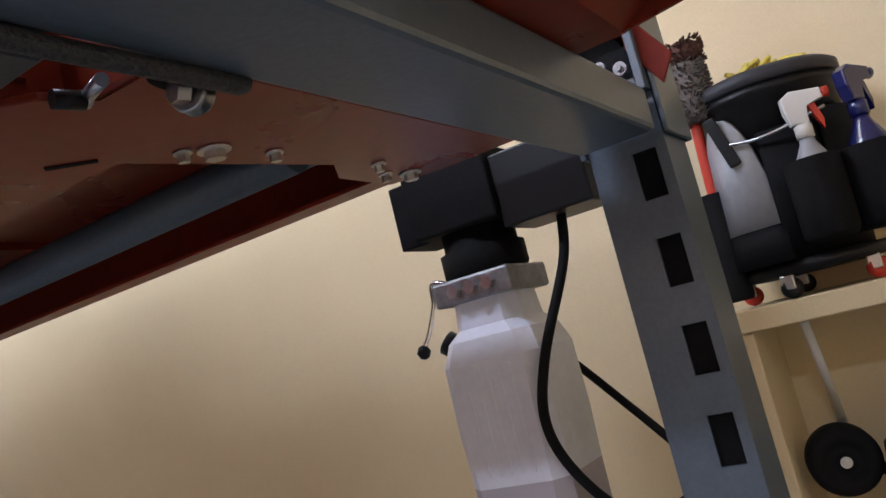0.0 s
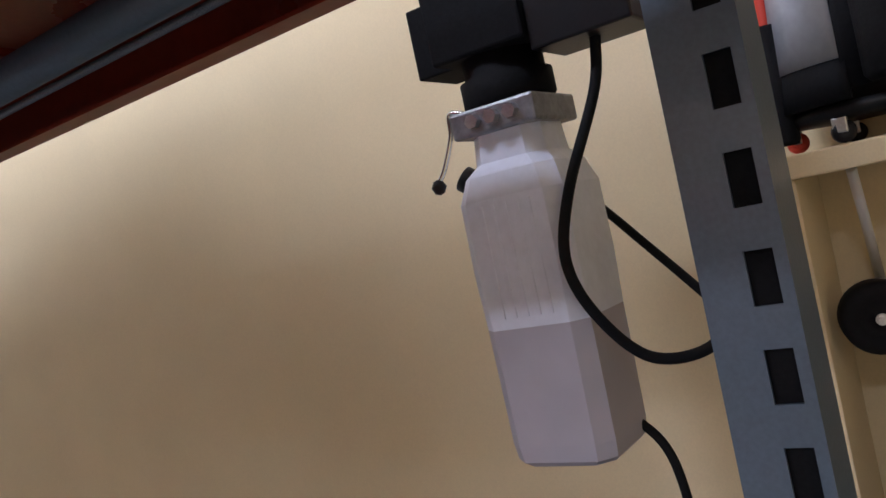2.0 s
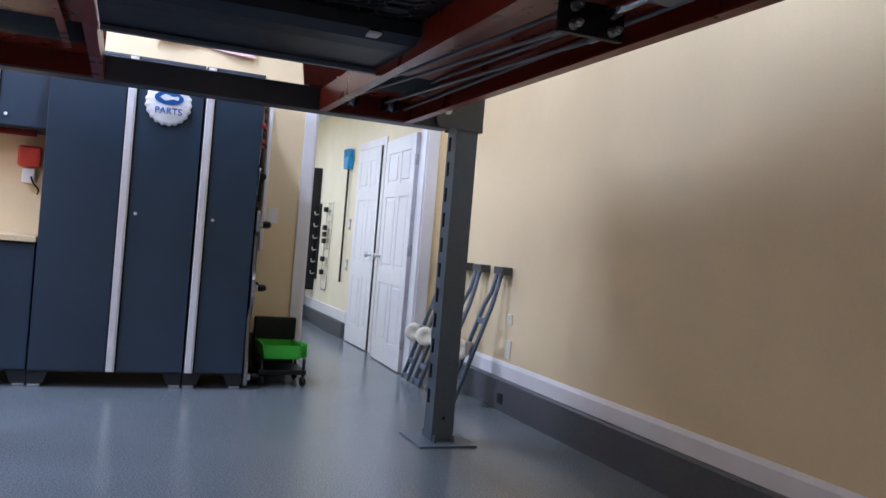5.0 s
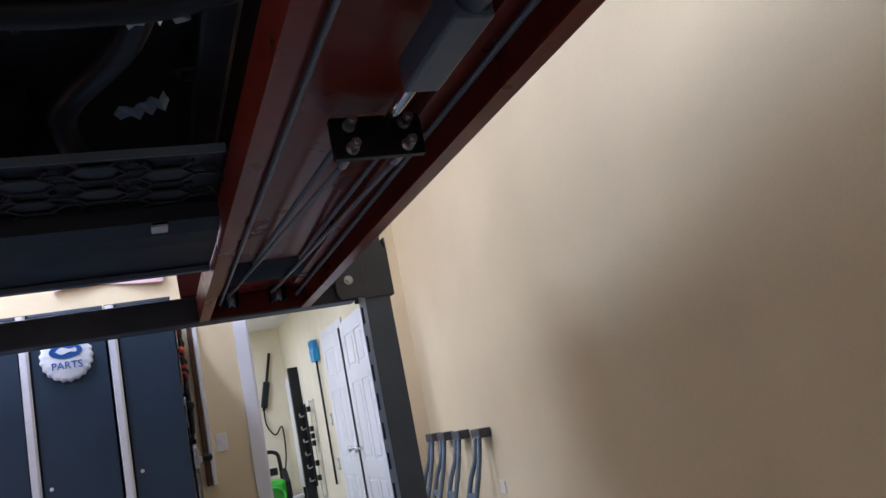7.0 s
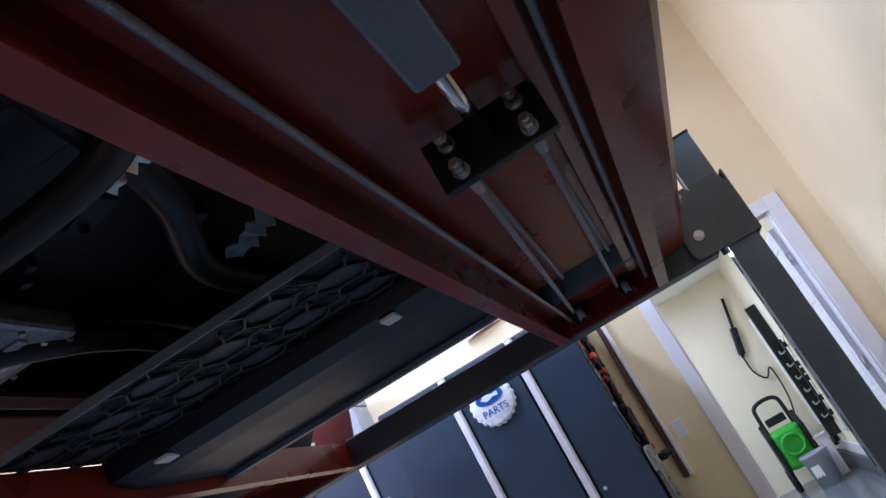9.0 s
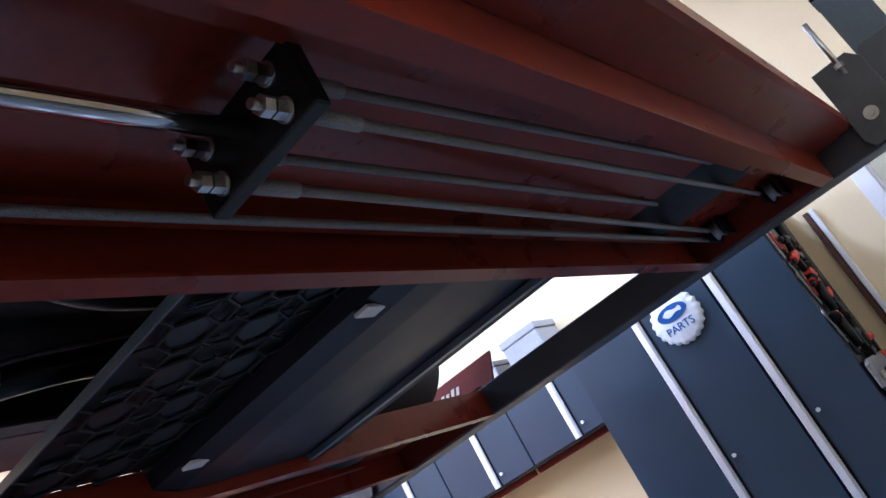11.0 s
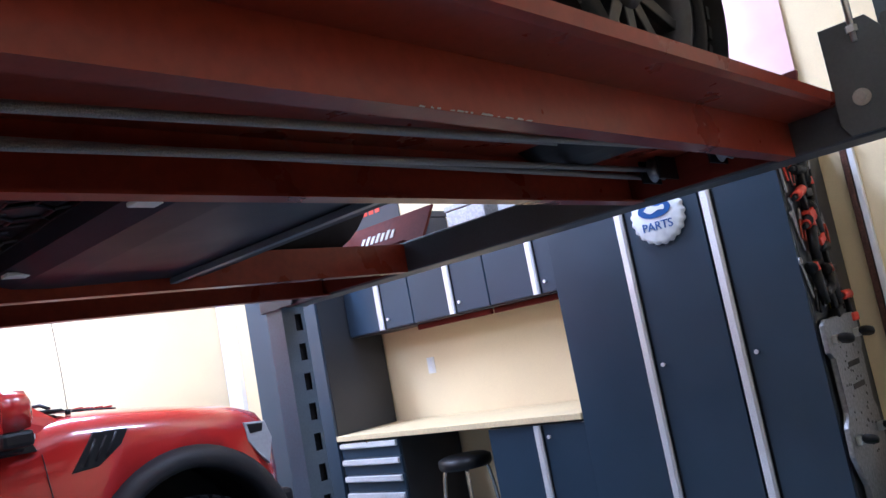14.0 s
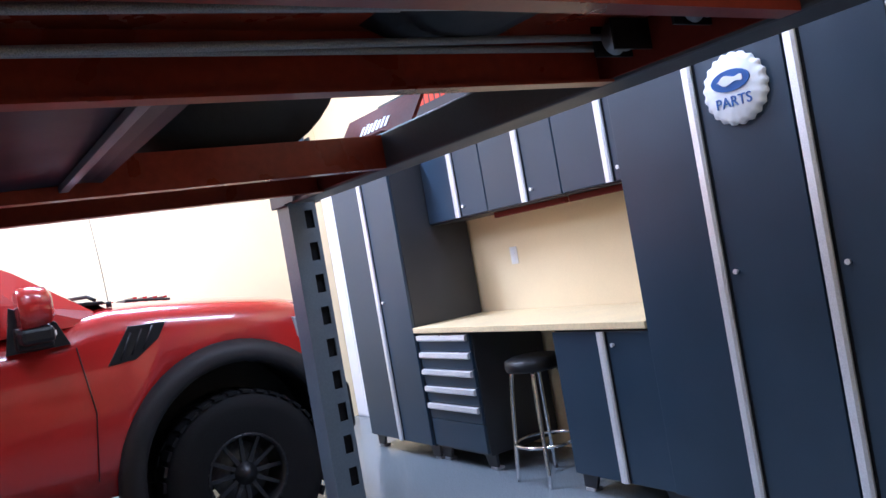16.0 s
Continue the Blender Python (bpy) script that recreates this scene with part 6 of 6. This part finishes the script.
pail = solid("pail", bm, GREYP, "grey plastic pail with a pale label", "pail")
bm = shape()
for k in range(5):
    a = 3.9 + k * 0.14
    box(bm, -0.001, 0.003, -0.012, 0.012, 0.12 + 0.02 * (k % 2), 0.24, turn=Matrix.Translation((1.22 + 0.137 * math.cos(a), 4.66 + 0.137 * math.sin(a), 0)) @ Matrix.Rotation(a, 4, "Z"))
part("label", bm, WHITEP, pail, "pale label")
bx = thing("storage_bin", (1.40, 4.98, 0), "tall white plastic bin on the hallway floor", "bin")
bm = shape()
prism(bm, [(1.31, 4.88), (1.46, 4.88), (1.46, 5.10), (1.31, 5.10)], 2, 0.0, 0.44, 0.006)
part("body", bm, WHITEP, bx)
bm = shape()
box(bm, 1.30, 1.47, 4.87, 5.11, 0.44, 0.47, 0.006)
part("lid", bm, WHITEP, bx)


def hung(name, label, cat, pieces):
    root = thing(name, pieces[0][3], label, cat)
    for nm, bm_, mat, _ in pieces:
        part(nm, bm_, mat, root)
    return root


b1 = box(shape(), HALLX - 0.115, HALLX - 0.085, 4.72, 5.02, 0.55, 1.86, 0.004)
b2 = box(shape(), HALLX - 0.12, HALLX - 0.004, 4.63, 4.715, 0.40, 1.96, 0.004)
hung("folding_table", "white folding board with a dark edge on the hallway wall", "folding table", [("top", b1, WHITEP, (HALLX, 4.84, 1.1)), ("edge_rail", b2, BLACK, None)])
for y, z0, z1, lab in ((5.18, 0.35, 1.70, "black broom handle hung on the hallway wall"), (5.36, 0.30, 1.60, "dark long-handled tool hung on the hallway wall")):
    t1 = cyl(shape(), (HALLX - 0.03, y, z0), (HALLX - 0.03, y, z1), 0.017, seg=12)
    t2 = box(shape(), HALLX - 0.06, HALLX - 0.006, y - 0.05, y + 0.05, z0 - 0.06, z0 + 0.04, 0.006)
    hung("long_tool", lab, "tool", [("handle", t1, BLACK, (HALLX, y, z0)), ("head", t2, BLACK, None)])
tr = thing("hook_rail", (HALLX, 4.55, 0.9), "tool rail with chrome hooks on the hallway wall", "hook rail")
part("rail", box(shape(), HALLX - 0.02, HALLX - 0.001, 4.50, 4.60, 0.55, 1.50, 0.003), BLACK, tr)
for k in range(6):
    part("hook", tube(shape(), smooth_path([(HALLX - 0.02, 4.55, 0.62 + 0.15 * k), (HALLX - 0.07, 4.55, 0.61 + 0.15 * k), (HALLX - 0.08, 4.55, 0.65 + 0.15 * k)]), 0.009, 8), ZINC, tr)
rk = thing("wire_rack", (HALLX, 4.0, 0.46), "chrome wire rack hung on the hallway wall", "rack")
for dy in (-0.14, 0.14):
    part("side_wire", tube(shape(), smooth_path([(HALLX - 0.02, 4.0 + dy, 1.52), (HALLX - 0.025, 4.0 + dy, 1.0), (HALLX - 0.03, 4.0 + dy * 0.95, 0.50), (HALLX - 0.03, 4.0, 0.455)]), 0.007, 8), ZINC, rk)
for k in range(7):
    part("rung", tube(shape(), [(HALLX - 0.022, 3.86, 1.50 - 0.11 * k), (HALLX - 0.022, 4.14, 1.50 - 0.11 * k)], 0.005, 6), ZINC, rk)
for k, z in enumerate((1.42, 1.20, 1.12, 1.04, 0.82, 0.66)):
    part("holder", box(shape(), HALLX - 0.07, HALLX - 0.03, 4.03, 4.12, z - 0.03, z + 0.03, 0.006), BLACK, rk)
bo = thing("broom", (HALLX, 3.25, 1.2), "broom with a blue head hung upside down on the hallway wall", "broom")
part("handle", cyl(shape(), (HALLX - 0.03, 3.25, 0.60), (HALLX - 0.03, 3.25, 1.88), 0.012, seg=12), BLACK, bo)
bm = shape()
prism(bm, [(3.17, 1.87), (3.33, 1.87), (3.37, 2.00), (3.13, 2.00)], 0, HALLX - 0.07, HALLX - 0.008, 0.006)
part("head", bm, TEAL, bo, "bright blue broom head")
bm = shape()
for k in range(60):
    y = 3.135 + 0.23 * k / 59
    cyl(bm, (HALLX - 0.02 - 0.04 * (k % 3) / 2, y, 2.0), (HALLX - 0.02 - 0.045 * (k % 3) / 2, y + 0.1 * (y - 3.25), 2.09), 0.003, 0.002, 4, False)
part("bristles", bm, TEAL, bo, "blue bristles")
for z in (1.25, 0.80):
    w = thing("wall_switch", (HALLX, 3.10, z), "dark wall switch plate in the hallway", "switch")
    part("plate", box(shape(), HALLX - 0.008, HALLX, 3.065, 3.135, z - 0.06, z + 0.06, 0.003), GREYP, w)
    part("rocker", box(shape(), HALLX - 0.013, HALLX - 0.008, 3.085, 3.115, z - 0.03, z + 0.03, 0.002), WHITEP, w)
gn = thing("spray_gun", (1.32, HALLY, 1.7), "black pressure-washer lance hung on the hallway end wall", "spray gun")
part("lance", tube(shape(), [(1.42, HALLY - 0.04, 2.28), (1.34, HALLY - 0.04, 1.95), (1.24, HALLY - 0.04, 1.55)], 0.019, 10), BLACK, gn)
part("grip", box(shape(), -0.042, 0.042, -0.03, 0.03, -0.17, 0.17, 0.014, turn=Matrix.Translation((1.29, HALLY - 0.045, 1.75)) @ Matrix.Rotation(radians(14), 4, "Y")), BLACK, gn)
part("hose", tube(shape(), smooth_path([(1.24, HALLY - 0.04, 1.56), (1.25, HALLY - 0.06, 1.35), (1.34, HALLY - 0.06, 1.22), (1.44, HALLY - 0.05, 1.30), (1.42, HALLY - 0.1, 0.9), (1.25, HALLY - 0.4, 0.5), (1.12, 5.08, 0.40)]), 0.010, 8), BLACK, gn)
